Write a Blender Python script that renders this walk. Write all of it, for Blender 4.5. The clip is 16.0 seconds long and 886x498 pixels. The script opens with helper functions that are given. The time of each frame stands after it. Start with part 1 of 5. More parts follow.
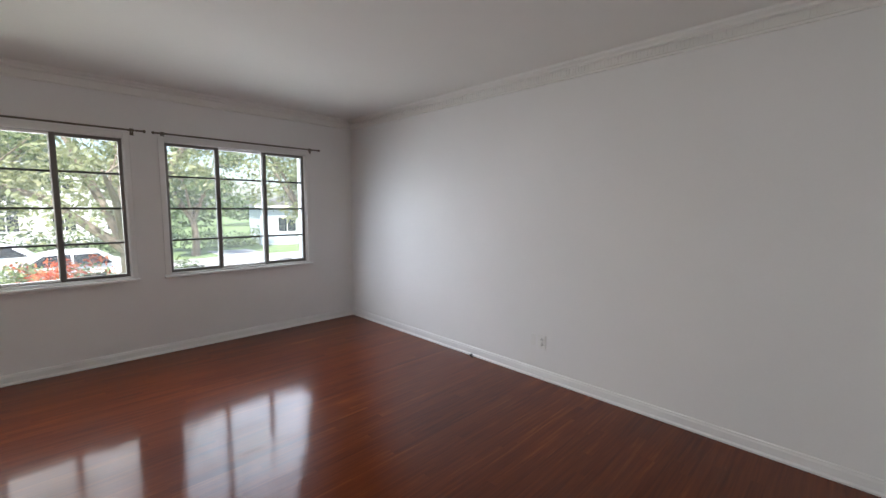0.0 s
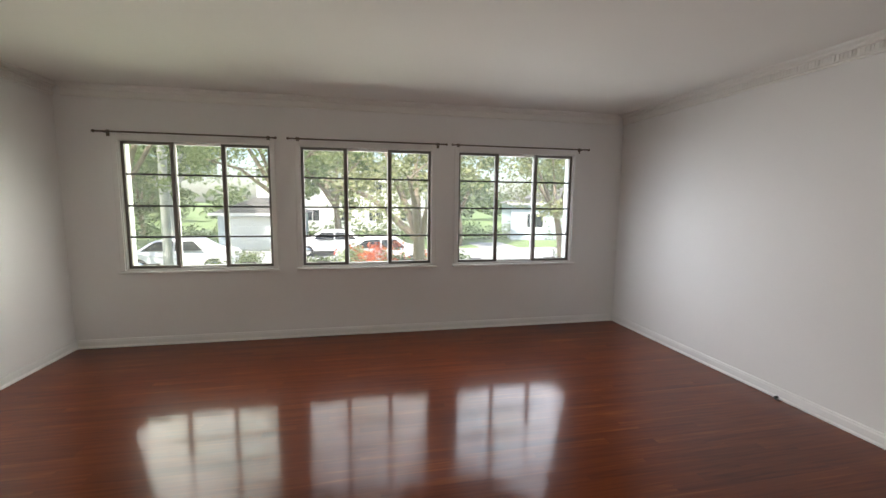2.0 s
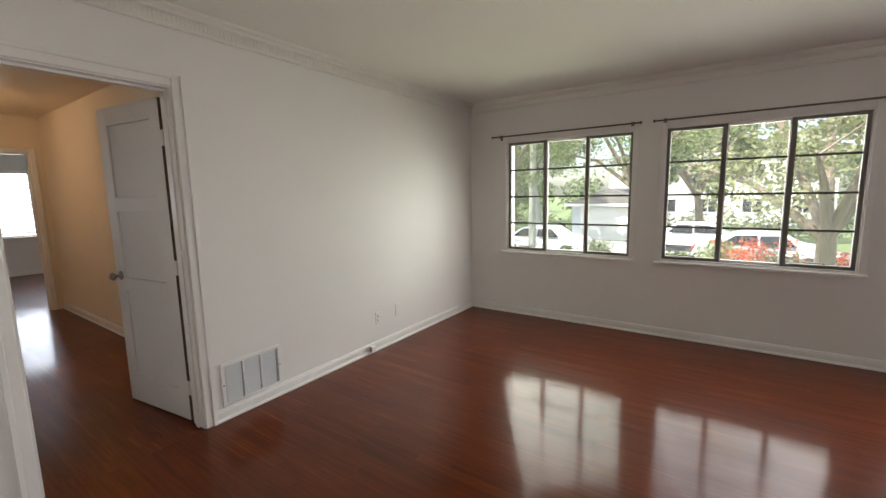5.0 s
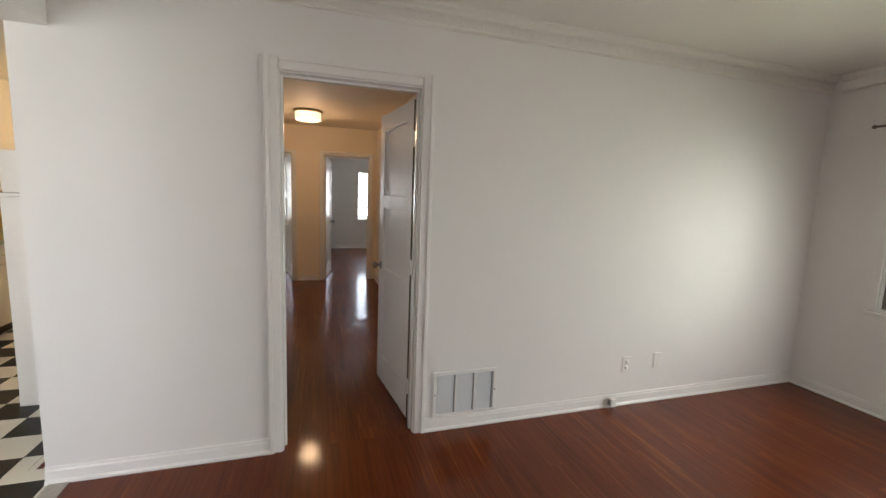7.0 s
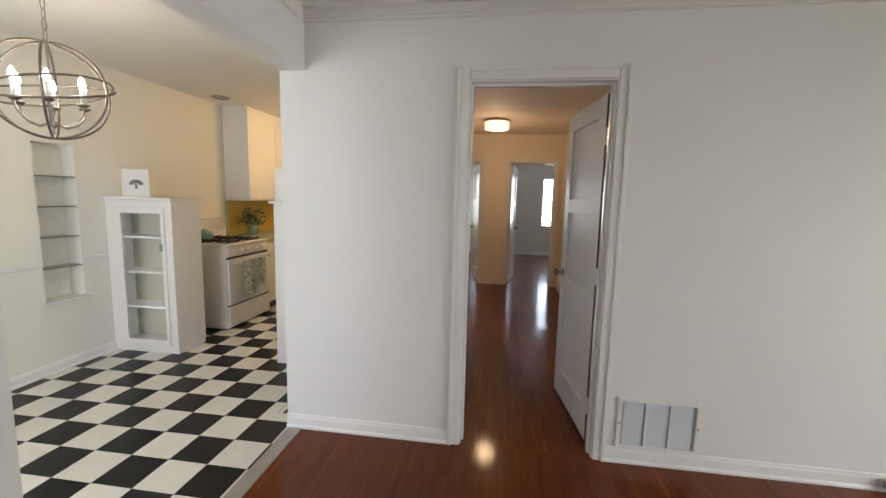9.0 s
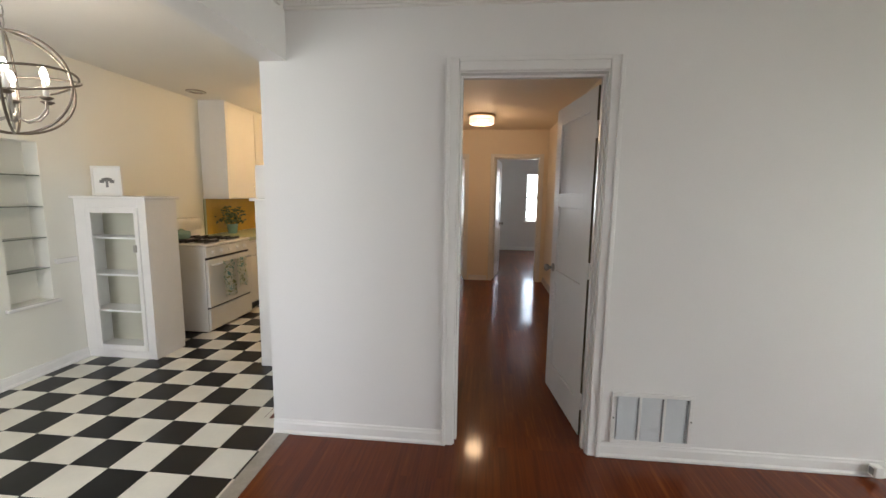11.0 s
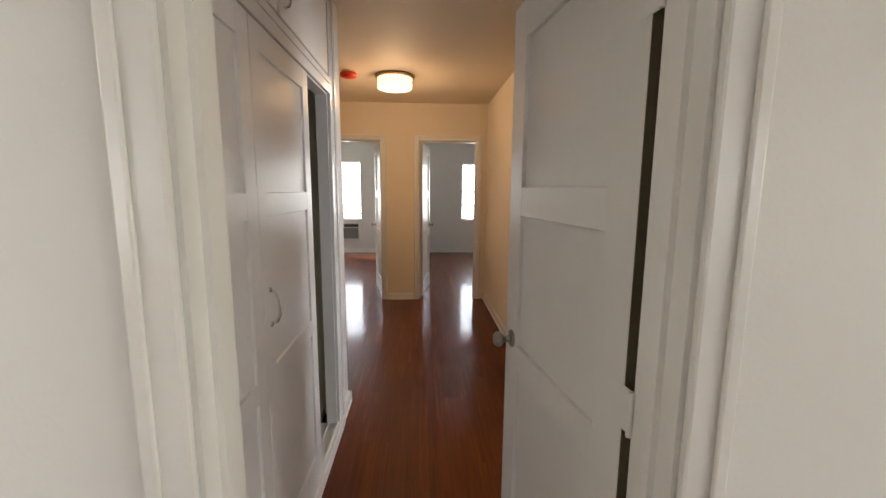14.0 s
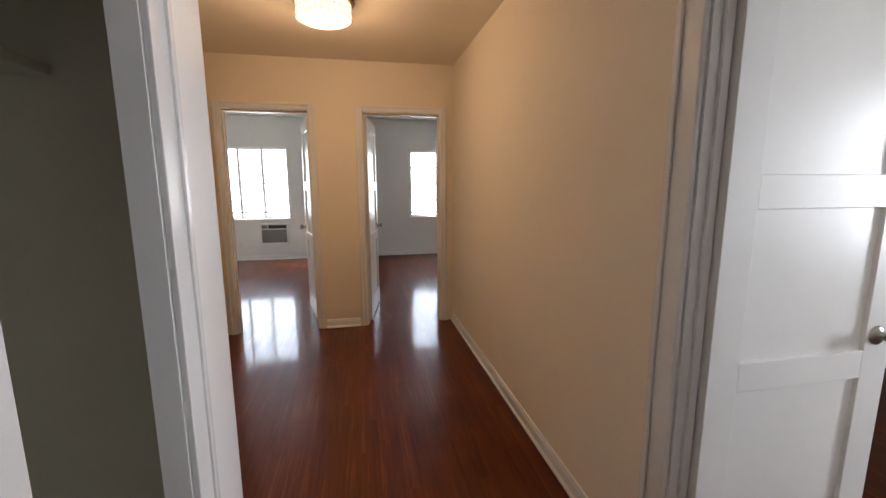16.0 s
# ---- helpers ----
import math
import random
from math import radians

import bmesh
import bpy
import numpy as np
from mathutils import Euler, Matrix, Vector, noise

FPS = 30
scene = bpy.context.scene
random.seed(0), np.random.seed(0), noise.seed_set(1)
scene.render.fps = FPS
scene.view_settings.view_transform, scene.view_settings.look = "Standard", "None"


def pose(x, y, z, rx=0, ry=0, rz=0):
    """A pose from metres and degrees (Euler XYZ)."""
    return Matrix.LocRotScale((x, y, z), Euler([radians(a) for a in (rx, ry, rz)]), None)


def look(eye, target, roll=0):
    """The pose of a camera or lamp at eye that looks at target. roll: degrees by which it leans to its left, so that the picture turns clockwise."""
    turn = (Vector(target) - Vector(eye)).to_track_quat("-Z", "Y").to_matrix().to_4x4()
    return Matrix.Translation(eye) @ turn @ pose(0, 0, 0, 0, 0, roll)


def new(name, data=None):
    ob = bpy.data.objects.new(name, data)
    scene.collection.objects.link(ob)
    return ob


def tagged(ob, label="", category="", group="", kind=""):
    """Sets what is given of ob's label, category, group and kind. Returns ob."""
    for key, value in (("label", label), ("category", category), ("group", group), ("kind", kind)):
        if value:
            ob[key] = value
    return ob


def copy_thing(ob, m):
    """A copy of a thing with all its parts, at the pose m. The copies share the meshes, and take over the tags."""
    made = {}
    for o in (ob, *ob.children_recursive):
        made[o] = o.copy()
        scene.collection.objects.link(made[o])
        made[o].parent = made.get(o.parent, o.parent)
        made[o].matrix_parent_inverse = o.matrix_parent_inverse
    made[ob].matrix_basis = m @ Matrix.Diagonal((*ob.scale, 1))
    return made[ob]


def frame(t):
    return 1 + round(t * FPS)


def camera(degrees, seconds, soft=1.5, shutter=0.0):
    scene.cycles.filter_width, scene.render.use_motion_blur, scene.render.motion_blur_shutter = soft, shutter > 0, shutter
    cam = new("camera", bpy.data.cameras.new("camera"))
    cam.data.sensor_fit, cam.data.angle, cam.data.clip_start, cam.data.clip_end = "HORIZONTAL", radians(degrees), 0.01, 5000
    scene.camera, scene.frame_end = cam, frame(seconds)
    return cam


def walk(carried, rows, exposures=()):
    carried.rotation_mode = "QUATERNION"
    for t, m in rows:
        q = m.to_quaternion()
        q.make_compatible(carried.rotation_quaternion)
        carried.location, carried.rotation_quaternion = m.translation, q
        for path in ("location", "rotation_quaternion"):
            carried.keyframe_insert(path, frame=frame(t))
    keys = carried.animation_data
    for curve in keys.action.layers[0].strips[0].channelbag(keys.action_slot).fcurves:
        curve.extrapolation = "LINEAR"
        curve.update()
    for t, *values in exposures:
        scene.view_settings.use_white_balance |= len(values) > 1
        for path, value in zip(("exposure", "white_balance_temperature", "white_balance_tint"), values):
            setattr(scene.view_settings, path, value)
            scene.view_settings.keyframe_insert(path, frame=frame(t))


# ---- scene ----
cam = camera(94.6, 16.0)
PATH = [
    (0, (0.17, 0.116, 1.423), (-1.241, 1.519, 1.219), 0.4),
    (0.5, (0.133, 0.069, 1.459), (-1.47, 1.244, 1.237), 0.5),
    (1, (0.062, -0.043, 1.47), (-1.679, 0.914, 1.24), 0.7),
    (1.5, (0.064, -0.022, 1.444), (-1.808, 0.648, 1.223), 0.6),
    (2, (0.045, -0.092, 1.462), (-1.901, 0.312, 1.232), 0.6),
    (2.5, (0.022, -0.143, 1.475), (-1.96, -0.02, 1.239), 0.7),
    (3, (0.013, -0.148, 1.47), (-1.965, -0.323, 1.236), 0.7),
    (3.5, (0.014, -0.176, 1.433), (-1.918, -0.641, 1.21), 0.7),
    (4, (0.021, -0.158, 1.451), (-1.811, -0.924, 1.216), 0.5),
    (6.5, (-0.298, -0.374, 1.42), (-1.347, -2.057, 1.164), 0.1),
    (7, (-0.545, -0.486, 1.468), (-1.139, -2.379, 1.211), 2.2),
    (7.5, (-0.618, -0.547, 1.456), (-0.892, -2.511, 1.199), 1.3),
    (8, (-0.6, -0.558, 1.453), (-0.713, -2.538, 1.196), 0.9),
    (8.5, (-0.572, -0.55, 1.458), (-0.493, -2.532, 1.204), 1.2),
    (9, (-0.557, -0.54, 1.445), (-0.282, -2.505, 1.197), 1.4),
    (11.5, (-0.505, -0.645, 1.433), (-0.39, -2.623, 1.162), 0.3),
    (12, (-0.522, -0.821, 1.412), (-0.666, -2.796, 1.131), -0.2),
    (12.5, (-0.577, -1.151, 1.459), (-0.722, -3.124, 1.165), -0.6),
    (13, (-0.615, -1.478, 1.45), (-0.785, -3.447, 1.146), -0.5),
    (13.5, (-0.619, -1.876, 1.435), (-0.809, -3.843, 1.132), 0.1),
    (14, (-0.705, -2.213, 1.45), (-0.807, -4.189, 1.159), 0.4),
    (14.5, (-0.681, -2.578, 1.433), (-0.818, -4.551, 1.14), 0.4),
    (15, (-0.671, -2.898, 1.444), (-0.858, -4.867, 1.144), -0.1),
    (15.5, (-0.711, -3.208, 1.426), (-0.863, -5.181, 1.135), -0.2),
    (16, (-0.627, -3.505, 1.399), (-1.016, -5.441, 1.082), -0.2),
]
EXPOSURES = [(0.0, 1.40, 6150, 16), (1.0, 1.38, 6100, 15), (1.5, 1.36, 6300, 15), (2.5, 1.3, 6800, 16), (3.5, 1.3, 6850, 16), (6.5, 1.46, 6600, 16), (8.0, 1.48, 6800, 16), (9.0, 1.48, 6400, 15), (11.5, 1.48, 6400, 15), (12.5, 1.48, 6700, 15), (13.0, 1.42, 6550, 15), (14.0, 1.78, 6950, 15), (15.0, 2.06, 7100, 15), (16.0, 1.82, 6450, 15)]
walk(cam, [(t, look(eye, target, roll)) for t, eye, target, roll in PATH], EXPOSURES)

# ---- world, sun, large lights ----
world = bpy.data.worlds.new("sky")
scene.world = world
world.use_nodes = True
wn = world.node_tree.nodes
sky = wn.new("ShaderNodeTexSky")
sky.sky_type = "NISHITA"
sky.sun_disc = False
sky.sun_elevation = radians(58)
sky.sun_rotation = radians(133)
sky.air_density, sky.dust_density, sky.ozone_density = 1.0, 2.0, 1.0
wn["Background"].inputs["Strength"].default_value = 0.15
world.node_tree.links.new(sky.outputs[0], wn["Background"].inputs["Color"])

sun_data = bpy.data.lights.new("sun", "SUN")
sun_data.energy, sun_data.angle, sun_data.color = 5.0, radians(0.6), (1.0, 0.95, 0.87)
sun = new("sun", sun_data)
sun.matrix_world = look((15, -14, 26), (0, 0, 0))


def area_lamp(name, eye, target, w, h, watts, color, spread=180):
    d = bpy.data.lights.new(name, "AREA")
    d.shape, d.size, d.size_y, d.energy, d.color = "RECTANGLE", w, h, watts, color
    d.spread = radians(spread)
    ob = new(name, d)
    ob.matrix_world = look(eye, target)
    return ob


def point_lamp(name, eye, watts, color, radius=0.04):
    d = bpy.data.lights.new(name, "POINT")
    d.energy, d.color, d.shadow_soft_size = watts, color, radius
    ob = new(name, d)
    ob.location = eye
    return ob


DAY = (0.86, 0.93, 1.0)
ROOM_DAY = (0.95, 0.97, 1.0)
WARM = (1.0, 0.72, 0.44)
# skylight in window openings that face away from the walk
area_lamp("bedroom_window_light", (1.18, -11.72, 1.42), (1.18, -8, 1.75), 1.04, 1.3, 6.5, DAY, 150)
area_lamp("corner_room_window_light", (-2.15, -11.72, 1.42), (-2.15, -8, 1.75), 1.04, 1.3, 6.0, DAY, 150)
area_lamp("side_room_window_light", (-4.56, -3.34, 1.45), (-0.2, -3.75, 1.2), 0.68, 1.1, 6.3, DAY, 80)
# added lamp in an unseen, assumed opening, to brighten the dining room
area_lamp("dining_added_sky_light", (1.75, 0.44, 1.45), (1.75, -4, 1.0), 1.3, 1.2, 13.5, ROOM_DAY)
for wy, sky_tint, ground_tint in ((-1.635, (0.97, 1.0, 0.90), (0.97, 1.0, 0.78)), (0.015, (0.93, 0.96, 1.0), (1.0, 0.97, 0.90)), (1.705, (0.84, 0.92, 1.0), (0.95, 0.97, 1.0))):
    # the bright sky past the trees to either side, the sunlit lawn and street ahead
    for side in (-1, 1):
        area_lamp("living_window_sky_light", (-4.66, wy, 1.40), (-3.41, wy + side * 1.50, 0.42), 1.36, 1.24, 3.7, sky_tint, 88)
    area_lamp("living_window_lawn_light", (-4.67, wy, 1.40), (-2.67, wy, 1.62), 1.36, 1.24, 6.0, ground_tint, 128)
# lamps that burn
point_lamp("hall_lamp_light", (-0.45, -6.27, 2.30), 4.8, (1.0, 0.68, 0.39), 0.12)
point_lamp("kitchen_lamp_light", (1.60, -5.60, 2.28), 6.0, (1.0, 0.66, 0.30), 0.12)
for bx, by in ((0.14, 0.0), (-0.14, 0.0), (0.0, 0.14), (0.0, -0.14)):
    point_lamp("candle_bulb_light", (1.83 + bx, -2.47 + by, 2.03), 0.55, (1.0, 0.88, 0.7), 0.02)

# ---- materials ----


def material(name, rough=0.5, metal=0.0, spec=0.5):
    m = bpy.data.materials.new(name)
    m.use_nodes = True
    nt = m.node_tree
    b = nt.nodes["Principled BSDF"]
    b.inputs["Roughness"].default_value = rough
    b.inputs["Metallic"].default_value = metal
    b.inputs["Specular IOR Level"].default_value = spec
    return m, nt, b


def node(nt, kind, **values):
    n = nt.nodes.new(kind)
    for k, v in values.items():
        n.inputs[k].default_value = v
    return n


def varied(name, color, rough=0.5, metal=0.0, spec=0.5, amount=0.12, size=3.0, grain=60.0, bump=0.15, bump_size=0.002, random_amount=0.0, source="object"):
    """A paint-like surface with stains at one scale and grain at another."""
    m, nt, b = material(name, rough, metal, spec)
    big = node(nt, "ShaderNodeTexNoise", Scale=size, Detail=5.0, Roughness=0.6)
    small = node(nt, "ShaderNodeTexNoise", Scale=grain, Detail=3.0)
    geo = nt.nodes.new("ShaderNodeNewGeometry")
    for n in (big, small):
        nt.links.new(geo.outputs["Position"], n.inputs["Vector"])
    add = nt.nodes.new("ShaderNodeMath")
    add.operation = "MULTIPLY_ADD"
    nt.links.new(small.outputs[0], add.inputs[0])
    add.inputs[1].default_value = 0.35
    nt.links.new(big.outputs[0], add.inputs[2])
    ramp = node(nt, "ShaderNodeMapRange")
    ramp.inputs["From Min"].default_value, ramp.inputs["From Max"].default_value = 0.35, 1.0
    ramp.inputs["To Min"].default_value, ramp.inputs["To Max"].default_value = 1.0 - amount, 1.0 + amount
    nt.links.new(add.outputs[0], ramp.inputs[0])
    value = ramp.outputs[0]
    if random_amount:
        r = nt.nodes.new("ShaderNodeObjectInfo") if source == "object" else geo
        rr = node(nt, "ShaderNodeMapRange")
        rr.inputs["To Min"].default_value, rr.inputs["To Max"].default_value = 1 - random_amount, 1 + random_amount
        nt.links.new(r.outputs["Random" if source == "object" else "Random Per Island"], rr.inputs[0])
        mul = nt.nodes.new("ShaderNodeMath")
        mul.operation = "MULTIPLY"
        nt.links.new(value, mul.inputs[0])
        nt.links.new(rr.outputs[0], mul.inputs[1])
        value = mul.outputs[0]
    mix = nt.nodes.new("ShaderNodeVectorMath")
    mix.operation = "SCALE"
    mix.inputs[0].default_value = color
    nt.links.new(value, mix.inputs["Scale"])
    nt.links.new(mix.outputs[0], b.inputs["Base Color"])
    if bump:
        bp = node(nt, "ShaderNodeBump", Strength=bump, Distance=bump_size)
        nt.links.new(small.outputs[0], bp.inputs["Height"])
        nt.links.new(bp.outputs[0], b.inputs["Normal"])
    return m


def floor_wood(name, source):
    """Red-stained oak strips under thick gloss varnish, grain along y."""
    m, nt, b = material(name, 0.2, spec=0.36)
    geo = nt.nodes.new("ShaderNodeNewGeometry")
    mp = nt.nodes.new("ShaderNodeMapping")
    mp.inputs["Scale"].default_value = (55, 2.2, 1)
    nt.links.new(geo.outputs["Position"], mp.inputs["Vector"])
    rnd = nt.nodes.new("ShaderNodeObjectInfo").outputs["Random"] if source == "object" else geo.outputs["Random Per Island"]
    shift = nt.nodes.new("ShaderNodeVectorMath")
    comb = nt.nodes.new("ShaderNodeCombineXYZ")
    sc = nt.nodes.new("ShaderNodeMath")
    sc.operation, sc.inputs[1].default_value = "MULTIPLY", 37.0
    nt.links.new(rnd, sc.inputs[0])
    nt.links.new(sc.outputs[0], comb.inputs["Z"])
    nt.links.new(mp.outputs[0], shift.inputs[0])
    nt.links.new(comb.outputs[0], shift.inputs[1])
    grain = node(nt, "ShaderNodeTexNoise", Scale=1.0, Detail=2.0, Roughness=0.55, Distortion=0.5)
    nt.links.new(shift.outputs[0], grain.inputs["Vector"])
    worn = node(nt, "ShaderNodeTexNoise", Scale=1.1, Detail=4.0)
    nt.links.new(geo.outputs["Position"], worn.inputs["Vector"])
    ramp = nt.nodes.new("ShaderNodeValToRGB")
    e = ramp.color_ramp.elements
    e[0].position, e[0].color = 0.20, (0.072, 0.0125, 0.0028, 1)
    e[1].position, e[1].color = 0.80, (0.310, 0.078, 0.0140, 1)
    mid = ramp.color_ramp.elements.new(0.52)
    mid.color = (0.142, 0.0275, 0.0050, 1)
    tone = nt.nodes.new("ShaderNodeMath")
    tone.operation = "MULTIPLY_ADD"
    tone.inputs[1].default_value = 0.15
    nt.links.new(rnd, tone.inputs[0])
    half = nt.nodes.new("ShaderNodeMath")
    half.operation, half.inputs[1].default_value = "MULTIPLY_ADD", 0.55
    nt.links.new(grain.outputs[0], half.inputs[0])
    w2 = nt.nodes.new("ShaderNodeMath")
    w2.operation, w2.inputs[1].default_value, w2.inputs[2].default_value = "MULTIPLY_ADD", 0.5, -0.18
    nt.links.new(worn.outputs[0], w2.inputs[0])
    nt.links.new(w2.outputs[0], half.inputs[2])
    nt.links.new(half.outputs[0], tone.inputs[2])
    nt.links.new(tone.outputs[0], ramp.inputs[0])
    nt.links.new(ramp.outputs[0], b.inputs["Base Color"])
    rr = node(nt, "ShaderNodeMapRange")
    rr.inputs["To Min"].default_value, rr.inputs["To Max"].default_value = 0.045, 0.15
    nt.links.new(worn.outputs[0], rr.inputs[0])
    nt.links.new(rr.outputs[0], b.inputs["Roughness"])
    wave = node(nt, "ShaderNodeTexNoise", Scale=1.0, Detail=2.0)
    along = nt.nodes.new("ShaderNodeMapping")
    along.inputs["Scale"].default_value = (13, 2.0, 1)
    nt.links.new(geo.outputs["Position"], along.inputs["Vector"])
    nt.links.new(along.outputs[0], wave.inputs["Vector"])
    bp2 = node(nt, "ShaderNodeBump", Strength=0.12, Distance=0.006)
    nt.links.new(wave.outputs[0], bp2.inputs["Height"])
    nt.links.new(bp2.outputs[0], b.inputs["Normal"])
    # worn varnish: a hazy lobe under the mirror-like one
    haze = node(nt, "ShaderNodeBsdfPrincipled", Roughness=0.30)
    haze.inputs["Specular IOR Level"].default_value = 0.20
    nt.links.new(ramp.outputs[0], haze.inputs["Base Color"])
    nt.links.new(bp2.outputs[0], haze.inputs["Normal"])
    both = node(nt, "ShaderNodeMixShader", Fac=0.36)
    nt.links.new(b.outputs[0], both.inputs[1])
    nt.links.new(haze.outputs[0], both.inputs[2])
    nt.links.new(both.outputs[0], nt.nodes["Material Output"].inputs["Surface"])
    return m


def plain_glass(name, rough=0.0):
    m, nt, b = material(name, rough)
    b.inputs["Transmission Weight"].default_value = 1.0
    b.inputs["IOR"].default_value = 1.02
    b.inputs["Base Color"].default_value = (0.97, 0.99, 0.98, 1)
    return m


def thin_glass(name):
    """A thin clear pane: light passes straight on, and a little is mirrored."""
    m, nt, b = material(name)
    clear = nt.nodes.new("ShaderNodeBsdfTransparent")
    clear.inputs["Color"].default_value = (0.93, 0.96, 0.95, 1)
    gloss = node(nt, "ShaderNodeBsdfGlossy", Roughness=0.01)
    fres = node(nt, "ShaderNodeFresnel", IOR=1.4)
    mix = nt.nodes.new("ShaderNodeMixShader")
    nt.links.new(fres.outputs[0], mix.inputs[0])
    nt.links.new(clear.outputs[0], mix.inputs[1])
    nt.links.new(gloss.outputs[0], mix.inputs[2])
    # a thin dust film, tuned to lay a bright glare veil over the view
    dust = node(nt, "ShaderNodeBsdfTranslucent", Color=(0.95, 0.95, 0.93, 1))
    smear = node(nt, "ShaderNodeTexNoise", Scale=3.0, Detail=4.0)
    geo = nt.nodes.new("ShaderNodeNewGeometry")
    nt.links.new(geo.outputs["Position"], smear.inputs["Vector"])
    film = node(nt, "ShaderNodeMapRange")
    film.inputs["To Min"].default_value, film.inputs["To Max"].default_value = 0.006, 0.03
    nt.links.new(smear.outputs[0], film.inputs[0])
    hazed = nt.nodes.new("ShaderNodeMixShader")
    nt.links.new(film.outputs[0], hazed.inputs[0])
    nt.links.new(mix.outputs[0], hazed.inputs[1])
    nt.links.new(dust.outputs[0], hazed.inputs[2])
    nt.links.new(hazed.outputs[0], nt.nodes["Material Output"].inputs["Surface"])
    return m


def glowing(name, color, strength):
    m, nt, b = material(name, 0.4)
    b.inputs["Base Color"].default_value = (*color, 1)
    b.inputs["Emission Color"].default_value = (*color, 1)
    b.inputs["Emission Strength"].default_value = strength
    return m


def leafy(name, low, high):
    m, nt, b = material(name, 0.5)
    geo = nt.nodes.new("ShaderNodeNewGeometry")
    mix = nt.nodes.new("ShaderNodeMix")
    mix.data_type = "RGBA"
    mix.inputs["A"].default_value, mix.inputs["B"].default_value = (*low, 1), (*high, 1)
    nt.links.new(geo.outputs["Random Per Island"], mix.inputs["Factor"])
    nt.links.new(mix.outputs["Result"], b.inputs["Base Color"])
    tr = nt.nodes.new("ShaderNodeBsdfTranslucent")
    nt.links.new(mix.outputs["Result"], tr.inputs["Color"])
    ms = node(nt, "ShaderNodeMixShader", Fac=0.4)
    nt.links.new(b.outputs[0], ms.inputs[1])
    nt.links.new(tr.outputs[0], ms.inputs[2])
    nt.links.new(ms.outputs[0], nt.nodes["Material Output"].inputs["Surface"])
    return m


M_WALL = varied("wall_paint", (0.80, 0.79, 0.775), 0.55, spec=0.3, amount=0.025, size=1.3, grain=90, bump=0.25, bump_size=0.0015)
M_HALL = varied("hall_tan_paint", (0.84, 0.745, 0.61), 0.6, spec=0.22, amount=0.025, size=1.3, grain=90, bump=0.25, bump_size=0.0015)
M_CEIL = varied("ceiling_paint", (0.80, 0.785, 0.75), 0.8, spec=0.2, amount=0.025, size=1.0, grain=70, bump=0.25, bump_size=0.002)
M_TRIM = varied("trim_gloss_paint", (0.82, 0.81, 0.79), 0.22, amount=0.03, size=5, grain=40, bump=0.12)
M_DOOR = varied("door_gloss_paint", (0.80, 0.79, 0.77), 0.3, amount=0.035, size=3, grain=30, bump=0.10)
M_FRAME = varied("window_frame_paint", (0.17, 0.158, 0.138), 0.4, amount=0.15, size=20)
M_BAR = varied("glazing_bar_paint", (0.035, 0.033, 0.03), 0.5, amount=0.15, size=20)
M_GLASS = thin_glass("window_glass")
M_GLASSB = plain_glass("bedroom_window_glass")
M_BRONZE = varied("aged_bronze", (0.17, 0.145, 0.12), 0.35, 0.9, amount=0.2, size=40)
M_NICKEL = varied("brushed_nickel", (0.36, 0.34, 0.31), 0.28, 1.0, amount=0.1, size=60)
M_BRASS = varied("satin_brass", (0.55, 0.40, 0.20), 0.3, 1.0, amount=0.1, size=40)
M_CHROME = varied("chrome", (0.75, 0.75, 0.75), 0.1, 1.0, amount=0.04, size=50, bump=0)
M_WOOD = floor_wood("strip_floor_wood", "object")
M_WOODJ = floor_wood("strip_floor_wood_far", "island")
M_SUB = varied("floor_joint_dark", (0.06, 0.014, 0.005), 0.5)
M_BLACK = varied("black_tile", (0.010, 0.010, 0.010), 0.3, spec=0.25, amount=0.3, size=6, bump=0.05, random_amount=0.25)
M_WHITE = varied("cream_tile", (0.74, 0.72, 0.64), 0.25, amount=0.06, size=6, bump=0.05, random_amount=0.05)
M_GROUT = varied("tile_bed", (0.06, 0.06, 0.055), 0.8)
M_ENAMEL = varied("white_enamel", (0.80, 0.79, 0.76), 0.15, amount=0.03, size=8, bump=0)
M_BLACKP = varied("black_plastic", (0.015, 0.015, 0.015), 0.4, amount=0.2)
M_GREYP = varied("grey_plastic", (0.22, 0.22, 0.22), 0.5, amount=0.1)
M_LOUVRE = varied("grey_louvre_paint", (0.62, 0.64, 0.66), 0.35, amount=0.05)
M_SLIT = varied("dark_slit", (0.07, 0.07, 0.07), 0.6, amount=0.1)
M_PLATE = varied("white_plastic", (0.78, 0.77, 0.74), 0.3, amount=0.03, bump=0)
M_YELLOW = varied("yellow_wall_tile", (0.62, 0.40, 0.07), 0.25, amount=0.08, size=6)
M_GREENT = varied("pale_green_tile", (0.45, 0.52, 0.36), 0.25, amount=0.08, size=6)
M_SHELF = varied("glass_shelf_edge", (0.16, 0.19, 0.15), 0.15, amount=0.1, size=10, bump=0)
M_DINING = varied("cream_wall_paint", (0.81, 0.805, 0.735), 0.5, spec=0.3, amount=0.025, size=1.3, grain=90, bump=0.25, bump_size=0.0015)
# white paint darkened to grey-olive: the closet's shade is in the colour
M_CLOSET_SHADE = varied("closet_shaded_paint", (0.52, 0.50, 0.41), 0.7, amount=0.06, size=2)
M_THRESH = varied("metal_threshold_strip", (0.42, 0.40, 0.36), 0.4, 0.6, amount=0.15, size=15)
M_RED = varied("red_plastic_cover", (0.75, 0.05, 0.02), 0.4, amount=0.08)
M_BULB = glowing("lit_bulb", (1.0, 0.93, 0.8), 10)
M_SHADE = glowing("lit_drum_shade", (1.0, 0.84, 0.60), 1.1)
